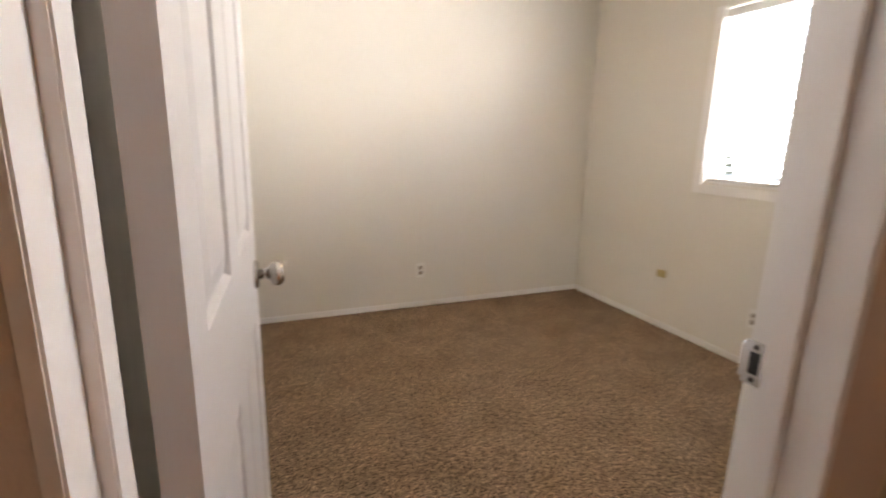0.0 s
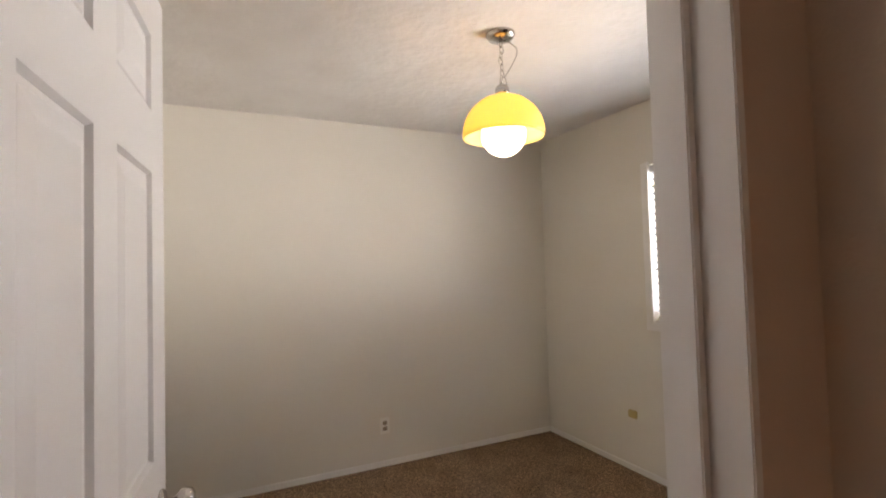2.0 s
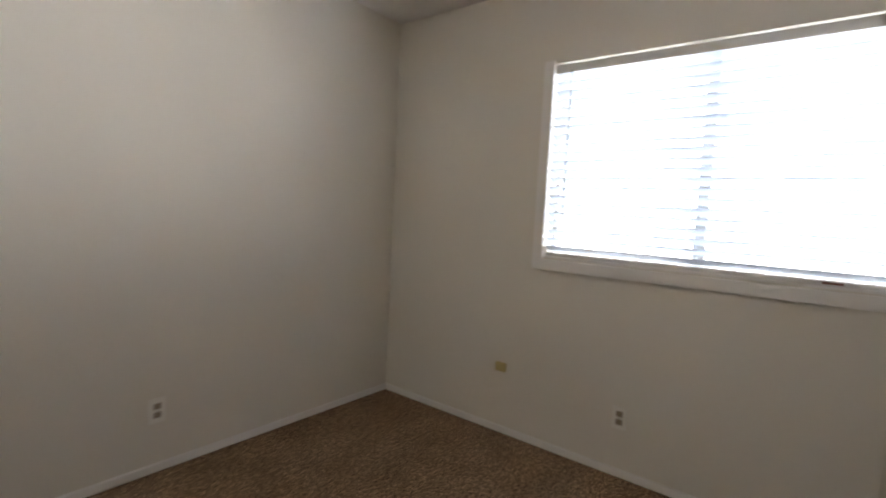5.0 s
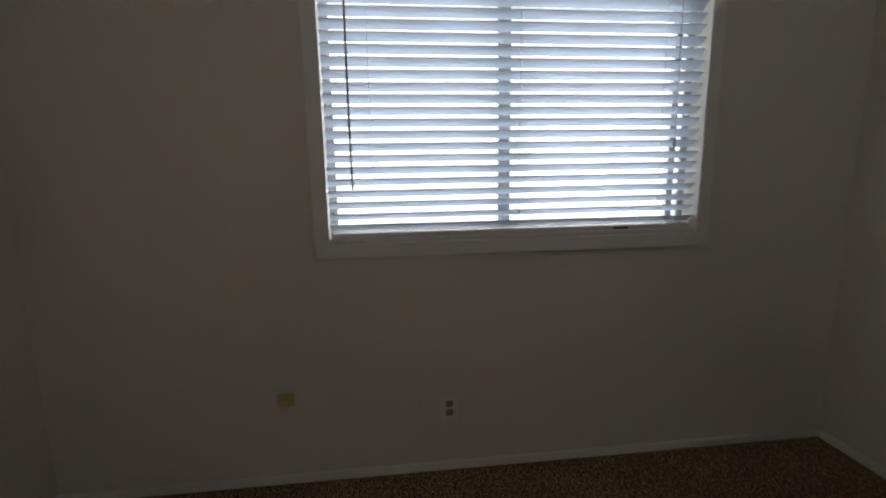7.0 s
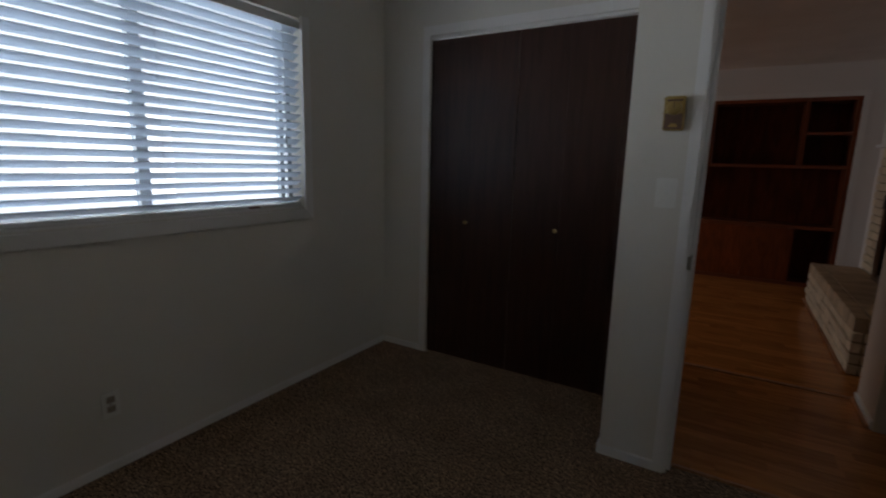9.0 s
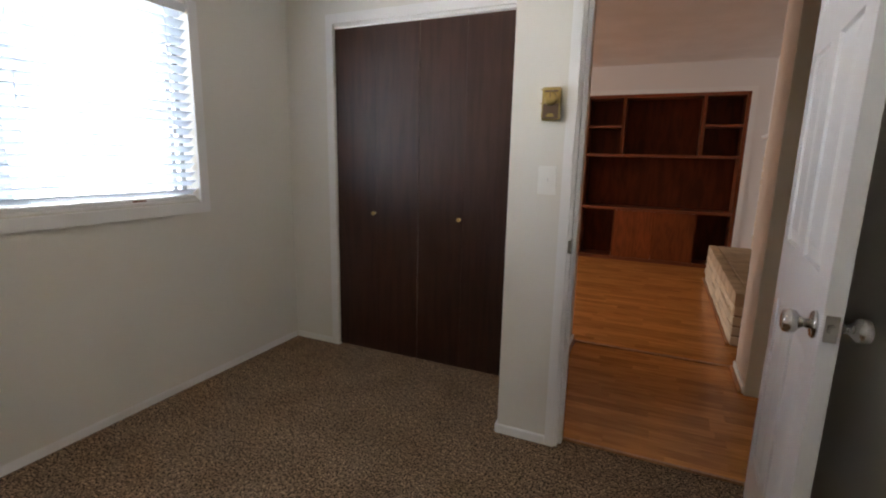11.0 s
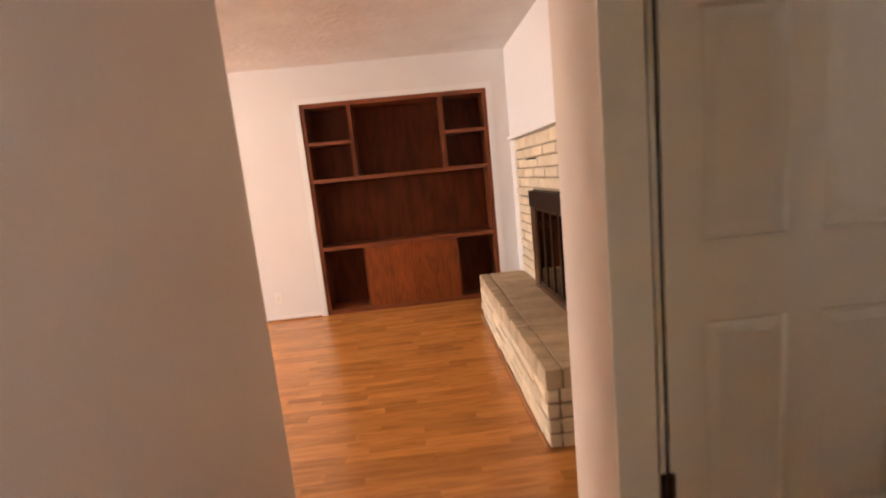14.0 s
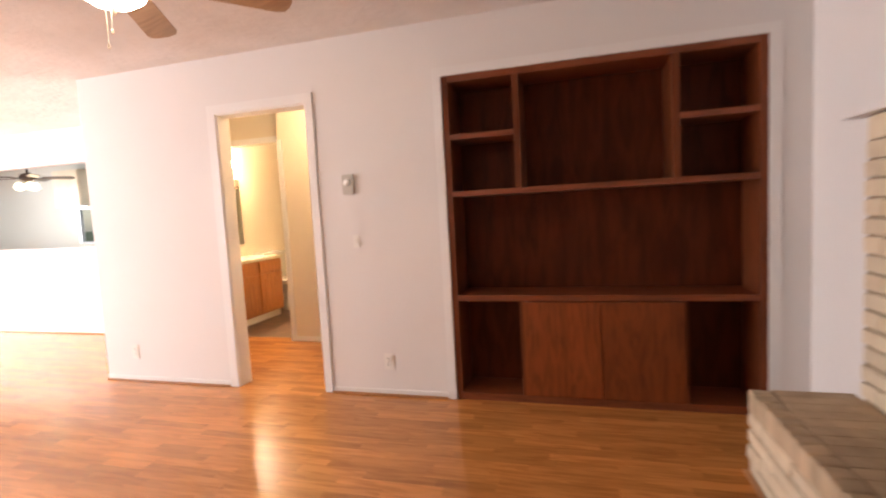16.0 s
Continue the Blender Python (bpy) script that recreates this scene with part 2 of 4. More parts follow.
# White slats given a blue-grey tone that paints in skylight and backlit shade.
M_SLAT = vinyl("blind_slat_sky_tone", (0.66, 0.72, 0.80), 0.10)
M_VALANCE = vinyl("blind_valance", (0.78, 0.77, 0.75), 0.12)
M_LABEL = mat("rail_label", (0.22, 0.07, 0.04), 0.5)
M_RECEPT = mat("tan_receptacle", (0.36, 0.29, 0.22), 0.4)
M_ALU = mat("aluminium_frame", (0.42, 0.44, 0.46), 0.4, 0.7)
M_PANE = glass("window_glass", (0.97, 0.99, 1.0))
M_SHADE = lampshade("amber_shade", (1.0, 0.78, 0.26))
M_GLOBE = glow("lamp_globe", (1.0, 0.86, 0.62), 11)
M_BOWL = glow("fan_bowl", (1.0, 0.86, 0.69), 33)
M_KITGLOBE = glow("kitchen_globe", (1.0, 0.84, 0.55), 6)
M_BATHGLOBE = glow("bath_globe", (1.0, 0.74, 0.44), 280)
M_BLADE = wood("maple_blade", (0.52, 0.36, 0.22), (0.4, 0.26, 0.15), "x", 0.4, 10, 0.05)
M_DARKBLADE = mat("dark_blade", (0.12, 0.08, 0.05), 0.4)
M_CREAMMETAL = mat("cream_enamel", (0.70, 0.62, 0.48), 0.3)
M_VANITY = wood("honey_oak", (0.52, 0.21, 0.065), (0.34, 0.12, 0.035), "z", 0.4, 14, 0.08)
M_COUNTER = mat("cream_counter", (0.78, 0.72, 0.58), 0.25)
M_TILE = mat("brown_vinyl_tile", (0.19, 0.11, 0.07), 0.45, spots=(0.09, 0.06, 0.045), scale=7, amount=0.9, rand=0.15)
M_CHINA = mat("white_china", (0.8, 0.78, 0.73), 0.12)
M_MIRROR = mat("mirror_silver", (0.9, 0.9, 0.9), 0.02, 1.0)
M_GRASS = mat("lawn", (0.09, 0.11, 0.05), 0.95, spots=(0.05, 0.07, 0.03), scale=2, amount=0.9, bump=0.02, bump_scale=60)
M_SIDING = mat("pale_siding", (0.55, 0.50, 0.45), 0.8, scale=2, amount=0.4)
M_ROOF = mat("grey_shingle", (0.22, 0.21, 0.21), 0.9, scale=6, amount=0.7, bump=0.01, bump_scale=30)

# ---- helpers of this scene ----
ORIGIN = {}


def box(bm, x0, x1, y0, y1, z0, z1):
    x0, x1, y0, y1, z0, z1 = min(x0, x1), max(x0, x1), min(y0, y1), max(y0, y1), min(z0, z1), max(z0, z1)
    v = [bm.verts.new(p) for p in ((x0, y0, z0), (x1, y0, z0), (x1, y1, z0), (x0, y1, z0), (x0, y0, z1), (x1, y0, z1), (x1, y1, z1), (x0, y1, z1))]
    for f in ((0, 3, 2, 1), (4, 5, 6, 7), (0, 1, 5, 4), (1, 2, 6, 5), (2, 3, 7, 6), (3, 0, 4, 7)):
        bm.faces.new([v[i] for i in f])
    return v


def lathe(bm, profile, place, seg=28):
    """Rings of (radius, height) turned round the z axis of the pose place."""
    rings = []
    for r, h in profile:
        rings.append([bm.verts.new(place @ Vector((r * math.cos(2 * math.pi * k / seg), r * math.sin(2 * math.pi * k / seg), h))) for k in range(seg)])
    for a, b in zip(rings, rings[1:]):
        for k in range(seg):
            bm.faces.new((a[k], a[(k + 1) % seg], b[(k + 1) % seg], b[k]))
    for ring, flip in ((rings[0], True), (rings[-1], False)):
        if profile[0 if flip else -1][0] > 1e-4:
            bm.faces.new(ring[::-1] if flip else ring)


def tube(bm, points, radius, seg=8):
    pts = [Vector(p) for p in points]
    rings = []
    for i, p in enumerate(pts):
        d = (pts[min(i + 1, len(pts) - 1)] - pts[max(i - 1, 0)]).normalized()
        side = d.cross(Vector((0.13, 0.27, 0.95))).normalized()
        up = side.cross(d)
        rings.append([bm.verts.new(p + radius * (math.cos(2 * math.pi * k / seg) * side + math.sin(2 * math.pi * k / seg) * up)) for k in range(seg)])
    for a, b in zip(rings, rings[1:]):
        for k in range(seg):
            bm.faces.new((a[k], a[(k + 1) % seg], b[(k + 1) % seg], b[k]))
    bm.faces.new(rings[0][::-1])
    bm.faces.new(rings[-1])


def mesh_of(name, bm, material, bevel=0.0, smooth=False, seg=2):
    if bevel:
        bmesh.ops.bevel(bm, geom=bm.edges[:], offset=bevel, segments=seg, affect="EDGES", clamp_overlap=True)
    bmesh.ops.recalc_face_normals(bm, faces=bm.faces[:])
    me = bpy.data.meshes.new(name)
    bm.to_mesh(me)
    bm.free()
    me.materials.append(material)
    if smooth:
        for p in me.polygons:
            p.use_smooth = True
    return me


def boxes(*dims):
    bm = bmesh.new()
    for d in dims:
        box(bm, *d)
    return bm


def thing(name, at, label="", category="", group="", kind=""):
    ob = new(name)
    ob.empty_display_size = 0.1
    ob.location = at
    ORIGIN[ob] = Vector(at)
    return tagged(ob, label, category, group, kind)


def root_of(ob):
    while ob.parent:
        ob = ob.parent
    return ob


def adopt(ob, parent):
    ob.parent = parent
    top = root_of(parent)
    if parent is top and top in ORIGIN:
        ob.matrix_parent_inverse = Matrix.Translation(-ORIGIN[top])
    return ob


def part(name, bm, material, parent, label="", bevel=0.0, smooth=False):
    """One mesh, made in world places, under a thing or a part."""
    ob = adopt(new(name, mesh_of(name, bm, material, bevel, smooth)), parent)
    return tagged(ob, label)


def solid(name, bm, material, label="", category="", kind="", bevel=0.0, smooth=False):
    """One top-level mesh."""
    return tagged(new(name, mesh_of(name, bm, material, bevel, smooth)), label, category, "", kind)


def structure(name, dims, material, label, category, bevel=0.0):
    return solid(name, boxes(*dims), material, label, category, "structure", bevel)


def moved(bm, m):
    bmesh.ops.transform(bm, matrix=m, verts=bm.verts[:])
    return bm


H = 2.44  # ceiling height

# ---- the setting ----
W_ = 0.26  # west wall of bedroom and hall
EX, NY = 3.081, 2.843  # bedroom's east and north walls
SY = -4.54  # living room's south wall
structure("wall_bedroom_north", [(0.15, 3.30, NY, NY + 0.12, 0, H)], M_WALL, "off-white painted plain bedroom wall with a power outlet", "wall")
structure("wall_bedroom_east", [(EX, EX + 0.14, -0.63, 0.205, 0, H), (EX, EX + 0.14, 1.727, NY, 0, H), (EX, EX + 0.14, 0.205, 1.727, 0, 1.022), (EX, EX + 0.14, 0.205, 1.727, 2.025, H)],
          M_WALL, "off-white painted bedroom wall round the window", "wall")
structure("wall_bedroom_west", [(0.14, W_, -0.085, NY, 0, H)], M_WALL, "off-white painted bedroom wall behind the open door", "wall")
structure("wall_hall_west", [(0.14, W_, -1.34, -0.957, 0, H)], M_HALL, "tan painted short hall wall beside the side door", "wall", 0.004)
structure("wall_side_door", [(0.124, 0.14, -1.07, -0.957, 0, H), (-0.67, 0.124, -1.07, -0.957, 2.045, H), (-0.77, -0.67, -1.07, -0.957, 0, H)], M_HALL, "tan painted wall round the side door", "wall")
structure("wall_alcove_west", [(-0.97, -0.77, -1.34, 0.02, 0, H)], M_HALL, "tan painted end wall of the hall alcove", "wall")
structure("wall_hall_end", [(1.124, 1.28, -0.100, -0.085, 0, H), (-0.77, 0.334, -0.100, -0.085, 0, H), (0.334, 1.124, -0.100, -0.085, 2.055, H), (-0.77, 0.14, -0.085, 0.02, 0, H)], M_HALL, "tan painted hall end wall round the bedroom doorway", "wall")
structure("wall_bedroom_door", [(W_, 0.322, -0.085, 0.02, 0, H), (0.322, 1.137, -0.085, 0.02, 2.055, H), (1.137, 1.403, -0.085, 0.02, 0, H)], M_WALL,
          "off-white painted wall round the bedroom doorway", "wall")
structure("wall_hall_east", [(1.28, 1.403, -1.34, -0.085, 0, H)], M_HALL, "tan painted hall wall beside the closet", "wall", 0.006)
structure("wall_alcove", [(1.403, 1.407, -0.523, -0.002, 0, H)], M_WALL, "off-white painted side of the closet alcove", "wall")
structure("wall_closet", [(1.403, 2.713, -0.63, -0.523, 2.062, H), (2.713, EX, -0.63, -0.523, 0, H)], M_WALL, "off-white painted wall round the closet doors", "wall")
structure("wall_living_north", [(1.403, 6.85, -1.34, -1.22, 0, H), (10.35, 13.1, -1.34, -1.22, 0, H), (6.85, 10.35, -1.34, -1.22, 0, 0.55), (6.85, 10.35, -1.34, -1.22, 2.12, H)],
          M_LIVING, "white painted living room wall with a wide window", "wall")
structure("wall_living_north_corner", [(-0.97, 0.14, -1.34, -1.22, 0, H)], M_LIVING, "white painted short living room wall", "wall")
structure("wall_living_west", [(-0.57, -0.45, SY - 0.12, -1.34, 0, H), (-0.45, -0.25, SY, -3.285, 0, H), (-0.45, -0.25, -2.295, -1.34, 0, H), (-0.45, -0.25, -3.285, -2.295, 1.122, H), (-0.45, -0.25, -3.285, -2.295, 0, 0.388)],
          M_LIVING, "white painted living room wall above and beside the brick", "wall")
structure("trim_mantel_ledge", [(-0.25, -0.10, -3.94, -1.345, 1.535, 1.566)], M_LIVING, "white painted ledge capping the brickwork", "ledge", 0.004)
structure("wall_living_south", [(-0.45, -0.055, SY - 0.12, SY, 0, H), (-0.055, 1.764, SY - 0.12, SY, 2.098, H), (1.764, 2.720, SY - 0.12, SY, 0, H), (2.720, 3.471, SY - 0.12, SY, 2.042, H),
          (3.471, 4.752, SY - 0.12, SY, 0, H)], M_LIVING, "white painted living room wall with doorway and bookcase niche", "wall")
structure("wall_entry", [(4.632, 4.752, -5.852, SY - 0.12, 0, H)], M_LIVING, "white painted wall turning the corner towards the kitchen", "wall")
structure("wall_kitchen_pass", [(4.752, 13.1, -5.96, -5.852, 0, 1.045), (4.752, 13.1, -5.96, -5.852, 2.045, H), (4.752, 6.40, -5.96, -5.852, 1.045, 2.045), (12.0, 13.1, -5.96, -5.852, 1.045, 2.045)],
          M_LIVING, "white half wall with an open pass-through to the kitchen", "wall")
structure("wall_kitchen_back", [(5.35, 9.28, -8.30, -8.20, 0, H), (9.74, 13.1, -8.30, -8.20, 0, H), (9.28, 9.74, -8.30, -8.20, 0, 1.0), (9.28, 9.74, -8.30, -8.20, 1.64, H)], M_KITWALL, "grey-green painted kitchen wall with a window", "wall")
structure("wall_far_east", [(13.0, 13.1, -8.2, -5.2, 0, H), (13.0, 13.1, -1.6, -1.34, 0, H), (13.0, 13.1, -5.2, -1.6, 2.3, H), (13.0, 13.1, -5.2, -1.6, 0, 0.3)], M_LIVING, "white painted far wall with a wide window", "wall")
structure("wall_vestibule_west", [(2.50, 2.60, -6.00, SY - 0.12, 0, H)], M_BATHWALL, "cream painted wall of the bath vestibule", "wall")
structure("wall_vestibule_south", [(2.60, 3.48, -6.00, -5.89, 0, H), (3.48, 3.80, -6.00, -5.775, 0, H), (3.80, 4.56, -6.00, -5.885, 2.04, H), (4.56, 4.632, -6.00, -5.885, 0, H)], M_BATHWALL,
          "cream painted wall round the bathroom doorway", "wall")
structure("wall_bath_east", [(5.25, 5.35, -9.0, -5.885, 0, H), (4.632, 5.25, -6.00, -5.885, 0, H)], M_BATHWALL, "cream painted bathroom wall behind the vanity", "wall")
structure("wall_bath_south", [(3.2, 5.25, -9.1, -9.0, 0, H)], M_BATHWALL, "cream painted bathroom end wall", "wall")
structure("wall_bath_west", [(3.2, 3.3, -9.0, -6.00, 0, H)], M_BATHWALL, "cream painted bathroom side wall", "wall")
structure("ceiling", [(-1.0, 13.2, -9.2, NY + 0.12, H, H + 0.12)], M_CEIL, "off-white textured ceiling", "ceiling")
structure("floor_carpet", [(0.14, EX + 0.1, -0.056, NY + 0.1, -0.1, 0.0), (1.30, EX + 0.1, -0.572, -0.056, -0.1, 0.0)], M_CARPET, "brown cut-pile carpet over the whole bedroom", "carpet")
structure("floor_hall", [(-0.97, 1.30, -1.34, -0.056, -0.12, -0.012)], M_DARKJOINT, "orange-brown oak laminate hall floor in narrow strips", "floor")
LIVFLOOR = structure("floor_living", [(-0.6, 13.1, -5.885, -1.34, -0.12, -0.012), (5.35, 13.1, -8.3, -5.885, -0.12, -0.012)], M_DARKJOINT, "glossy orange-brown oak laminate floor in narrow strips", "floor")
structure("floor_closet", [(1.40, EX + 0.1, -1.22, -0.572, -0.12, -0.004)], M_CARPET, "brown carpet inside the closed closet", "carpet")
structure("floor_bath", [(3.2, 5.35, -9.1, -5.887, -0.12, -0.003)], M_TILE, "dark brown vinyl bathroom floor", "floor")
HALLFLOOR = bpy.data.objects["floor_hall"]
structure("ground", [(-300, 300, -300, 300, -0.5, -0.3)], M_GRASS, "lawn outside the house", "ground")


def baseboard(dims, material=None):
    return structure("baseboard", dims, material or M_TRIM, "low white painted wooden baseboard", "baseboard", 0.004)


BB = 0.042
baseboard([(W_ + 0.012, EX, NY - 0.012, NY, 0, BB)])
baseboard([(EX - 0.012, EX, -0.511, NY - 0.012, 0, BB)])
baseboard([(W_, W_ + 0.012, 0.02, NY, 0, BB)])
baseboard([(2.765, EX - 0.012, -0.523, -0.511, 0, BB)])
baseboard([(1.172, 1.412, 0.02, 0.033, 0, 0.046)])
baseboard([(1.403, 1.415, -0.523, 0.02, 0, 0.046)])
baseboard([(1.268, 1.28, -1.34, -0.10, 0, 0.05)])
baseboard([(W_, W_ + 0.012, -1.34, -0.957, 0, 0.05)])
baseboard([(-0.77, 0.33, -0.112, -0.100, 0, 0.05)])
baseboard([(1.815, 2.668, SY, SY + 0.012, 0, 0.045)])
baseboard([(3.538, 4.752, SY, SY + 0.012, 0, 0.045)])
baseboard([(-0.25, -0.105, SY, SY + 0.012, 0, 0.045)])
baseboard([(-0.25, -0.238, SY + 0.012, -3.91, 0, 0.045)])
baseboard([(4.752, 13.0, -5.852, -5.84, 0, 0.045)])
baseboard([(3.48, 3.80, -5.775, -5.763, 0, 0.05)])


def shoe(dims):
    return structure("trim", dims, M_OAKTRIM, "orange oak quarter-round shoe moulding along the floor", "moulding", 0.004)


shoe([(1.252, 1.268, -1.34, -0.10, 0, 0.02)])
shoe([(W_ + 0.012, W_ + 0.028, -1.34, -0.957, 0, 0.02)])
shoe([(1.815, 2.668, SY + 0.012, SY + 0.026, 0, 0.016)])
shoe([(3.538, 4.752, SY + 0.012, SY + 0.026, 0, 0.016)])
shoe([(0.25, 0.266, -3.907, -1.765, 0, 0.018)])
shoe([(4.752, 13.0, -5.84, -5.824, 0, 0.018)])
structure("threshold", [(W_, 1.28, -1.362, -1.323, -0.005, 0.006)], M_OAKTRIM, "thin dark oak strip between hall and living room floors", "threshold", 0.003)
structure("threshold_carpet", [(0.335, 1.135, -0.066, -0.046, -0.002, 0.010)], M_OAKTRIM, "thin oak strip at the carpet's edge in the doorway", "threshold", 0.003)


def casing(name, label, dims):
    return structure(name, dims, M_TRIMINSHADE if label.startswith("beige") else M_TRIM, label, "door casing", 0.002)


# bedroom doorway: jamb, stop and casings
casing("door_jamb", "white painted door jamb and stop of the bedroom", [(0.322, 0.336, -0.102, 0.021, 0, 2.055), (1.121, 1.137, -0.102, 0.021, 0, 2.055), (0.336, 1.121, -0.102, 0.021, 2.041, 2.055),
       (1.106, 1.121, -0.048, -0.010, 0, 2.041), (0.336, 0.348, -0.050, -0.008, 0, 2.041), (0.348, 1.106, -0.048, -0.010, 2.028, 2.041)])
casing("trim_bedroom_door", "white painted narrow casing round the bedroom doorway", [(1.134, 1.176, 0.021, 0.031, 0, 2.052), (0.285, 0.325, 0.021, 0.031, 0, 2.052), (0.285, 1.176, 0.021, 0.031, 2.052, 2.105)])
# side door of the hall
casing("door_jamb_hall", "beige-toned jamb of the hall's side door, shade put in its colour", [(0.124, 0.138, -1.07, -0.948, 0, 2.045), (-0.67, -0.656, -1.07, -0.948, 0, 2.045), (-0.656, 0.124, -1.07, -0.948, 2.031, 2.045)])
casing("trim_side_door", "beige-toned casing round the hall's side door, shade put in its colour", [(0.148, 0.262, -0.957, -0.943, 0, 2.04), (-0.75, -0.68, -0.957, -0.943, 0, 2.04), (-0.75, 0.262, -0.957, -0.943, 2.04, 2.14)])
# closet casing
casing("trim_closet", "white painted casing round the closet opening", [(2.713, 2.765, -0.523, -0.51, 0, 2.062), (1.405, 2.765, -0.523, -0.51, 2.062, 2.118), (1.405, 2.713, -0.60, -0.525, 2.045, 2.062)])
# bathroom-side doorway
casing("door_jamb_bath", "white painted jamb of the living room doorway", [(2.720, 2.736, SY - 0.125, SY + 0.003, 0, 2.042), (3.455, 3.471, SY - 0.125, SY + 0.003, 0, 2.042), (2.736, 3.455, SY - 0.125, SY + 0.003, 2.026, 2.042)])
casing("trim_bath_door", "white painted casing round the living room doorway", [(2.670, 2.728, SY, SY + 0.014, 0, 2.036), (3.463, 3.536, SY, SY + 0.014, 0, 2.036), (2.670, 3.536, SY, SY + 0.014, 2.036, 2.1)])
casing("trim_bookcase", "white painted casing round the built-in bookcase", [(1.757, 1.812, SY, SY + 0.014, 0, 2.092), (-0.104, -0.048, SY, SY + 0.014, 0, 2.092), (-0.104, 1.812, SY, SY + 0.014, 2.092, 2.146)])
casing("trim_bath_inner", "cream painted casing of the bathroom door", [(3.752, 3.808, -5.775, -5.762, 0, 2.04), (3.80, 4.56, -5.885, -5.872, 2.04, 2.10)])


# ---- doors ----
def panel_door(name, hinge, angle, width, label, knob=True, height=2.015, swing=1, cols=((0.090, 0.302), (0.410, 0.650)), rows=((0.235, 0.835), (1.035, 1.618), (1.745, 1.903))):
    """A six-panel door. Local x runs from the hinge to the latch, y through the leaf; turned by angle at the hinge."""
    T = 0.035
    m = Matrix.Translation(hinge) @ Matrix.Rotation(radians(angle), 4, "Z")
    root = thing(name, hinge, label, "door", kind="structure")
    bm = bmesh.new()
    z0 = 0.012
    xs = [0, cols[0][0], cols[0][1], cols[1][0], cols[1][1], width]
    zs = [z0, rows[0][0], rows[0][1], rows[1][0], rows[1][1], rows[2][0], rows[2][1], height]
    for i in range(5):
        for k in range(7):
            panel = i in (1, 3) and k in (1, 3, 5)
            for y, s in ((0.0, -1), (T, 1)):
                a, b, c, d = xs[i], xs[i + 1], zs[k], zs[k + 1]
                if not panel:
                    bm.faces.new([bm.verts.new(p) for p in ((a, y, c), (b, y, c), (b, y, d), (a, y, d))])
                    continue
                steps = [(0.0, 0.0), (0.006, -0.009), (0.013, -0.009), (0.018, -0.006), (0.040, -0.0015), (0.044, -0.0005)]
                loops = [[bm.verts.new((px, y + s * dep, pz)) for px, pz in ((a + o, c + o), (b - o, c + o), (b - o, d - o), (a + o, d - o))] for o, dep in steps]
                for l1, l2 in zip(loops, loops[1:]):
                    for j in range(4):
                        bm.faces.new((l1[j], l1[(j + 1) % 4], l2[(j + 1) % 4], l2[j]))
                bm.faces.new(loops[-1])
    for a, b in (((0, z0), (0, height)), ((width, z0), (width, height)), ((0, z0), (width, z0)), ((0, height), (width, height))):
        bm.faces.new([bm.verts.new(p) for p in ((a[0], 0, a[1]), (b[0], 0, b[1]), (b[0], T, b[1]), (a[0], T, a[1]))])
    bmesh.ops.remove_doubles(bm, verts=bm.verts[:], dist=1e-5)
    part("leaf", moved(bm, m), M_DOOR if knob else M_DOORINSHADE, root, "painted six-panel leaf")
    if knob:
        for side, y in ((-1, 0.0), (1, T)):
            place = m @ Matrix.Translation((width - 0.06, y, 0.925)) @ Matrix.Rotation(radians(90 if side < 0 else -90), 4, "X")
            kb = bmesh.new()
            lathe(kb, [(0.0, 0.0), (0.032, 0.0), (0.033, 0.004), (0.028, 0.009), (0.0, 0.011)], place)
            rose = part("rose", kb, M_NICKEL, root, "satin nickel round rose", smooth=True)
            kb = bmesh.new()
            lathe(kb, [(0.012, 0.009), (0.011, 0.022), (0.016, 0.030), (0.026, 0.038), (0.0285, 0.050), (0.026, 0.060), (0.018, 0.065), (0.0, 0.0655)], place)
            part("knob", kb, M_NICKEL, root, "satin nickel door knob", smooth=True)
        plate = part("latch_plate", moved(boxes((width, width + 0.002, 0.005, 0.030, 0.905, 0.965)), m), M_NICKEL, root, "satin nickel latch plate")
        part("latch", moved(boxes((width, width + 0.010, 0.011, 0.024, 0.925, 0.945)), m), M_NICKEL, plate, bevel=0.003)
    hz = (0.30, 1.78) if knob else ()
    for z in hz:
        hb = bmesh.new()
        for q in range(3):
            lathe(hb, [(0.0, 0.0), (0.008, 0.0005), (0.008, 0.0285), (0.0, 0.029)], m @ Matrix.Translation((-0.010, T + 0.004 if swing > 0 else -0.004, z - 0.045 + 0.03 * q)), 10)
        part("hinge", hb, M_BROWNPLATE if not knob else M_NICKEL, root, "metal butt hinge")
    return root


panel_door("door_1", (0.392, 0.024, 0), 85.0, 0.765, "white painted six-panel bedroom door standing open against the wall")
# the alcove's closed side door: the leaf runs west from its hinges
panel_door("door_2", (0.112, -0.947, 0), 180, 0.764, "closed white six-panel side door of the hall, toned beige for shade", knob=False, swing=-1, cols=((0.10, 0.335), (0.43, 0.665)), rows=((0.235, 0.845), (1.065, 1.65), (1.77, 1.905)))
for z in (0.37, 1.82):
    bm = bmesh.new()
    lathe(bm, [(0.0, 0.0), (0.009, 0.0), (0.009, 0.09), (0.0, 0.09)], Matrix.Translation((0.118, -0.940, z - 0.045)), 12)
    box(bm, 0.100, 0.112, -0.9465, -0.9445, z - 0.045, z + 0.045)
    box(bm, 0.124, 0.142, -0.9475, -0.9440, z - 0.045, z + 0.045)
    part("hinge", bm, M_DARKMETAL, bpy.data.objects["door_2"], "dark bronze butt hinge")
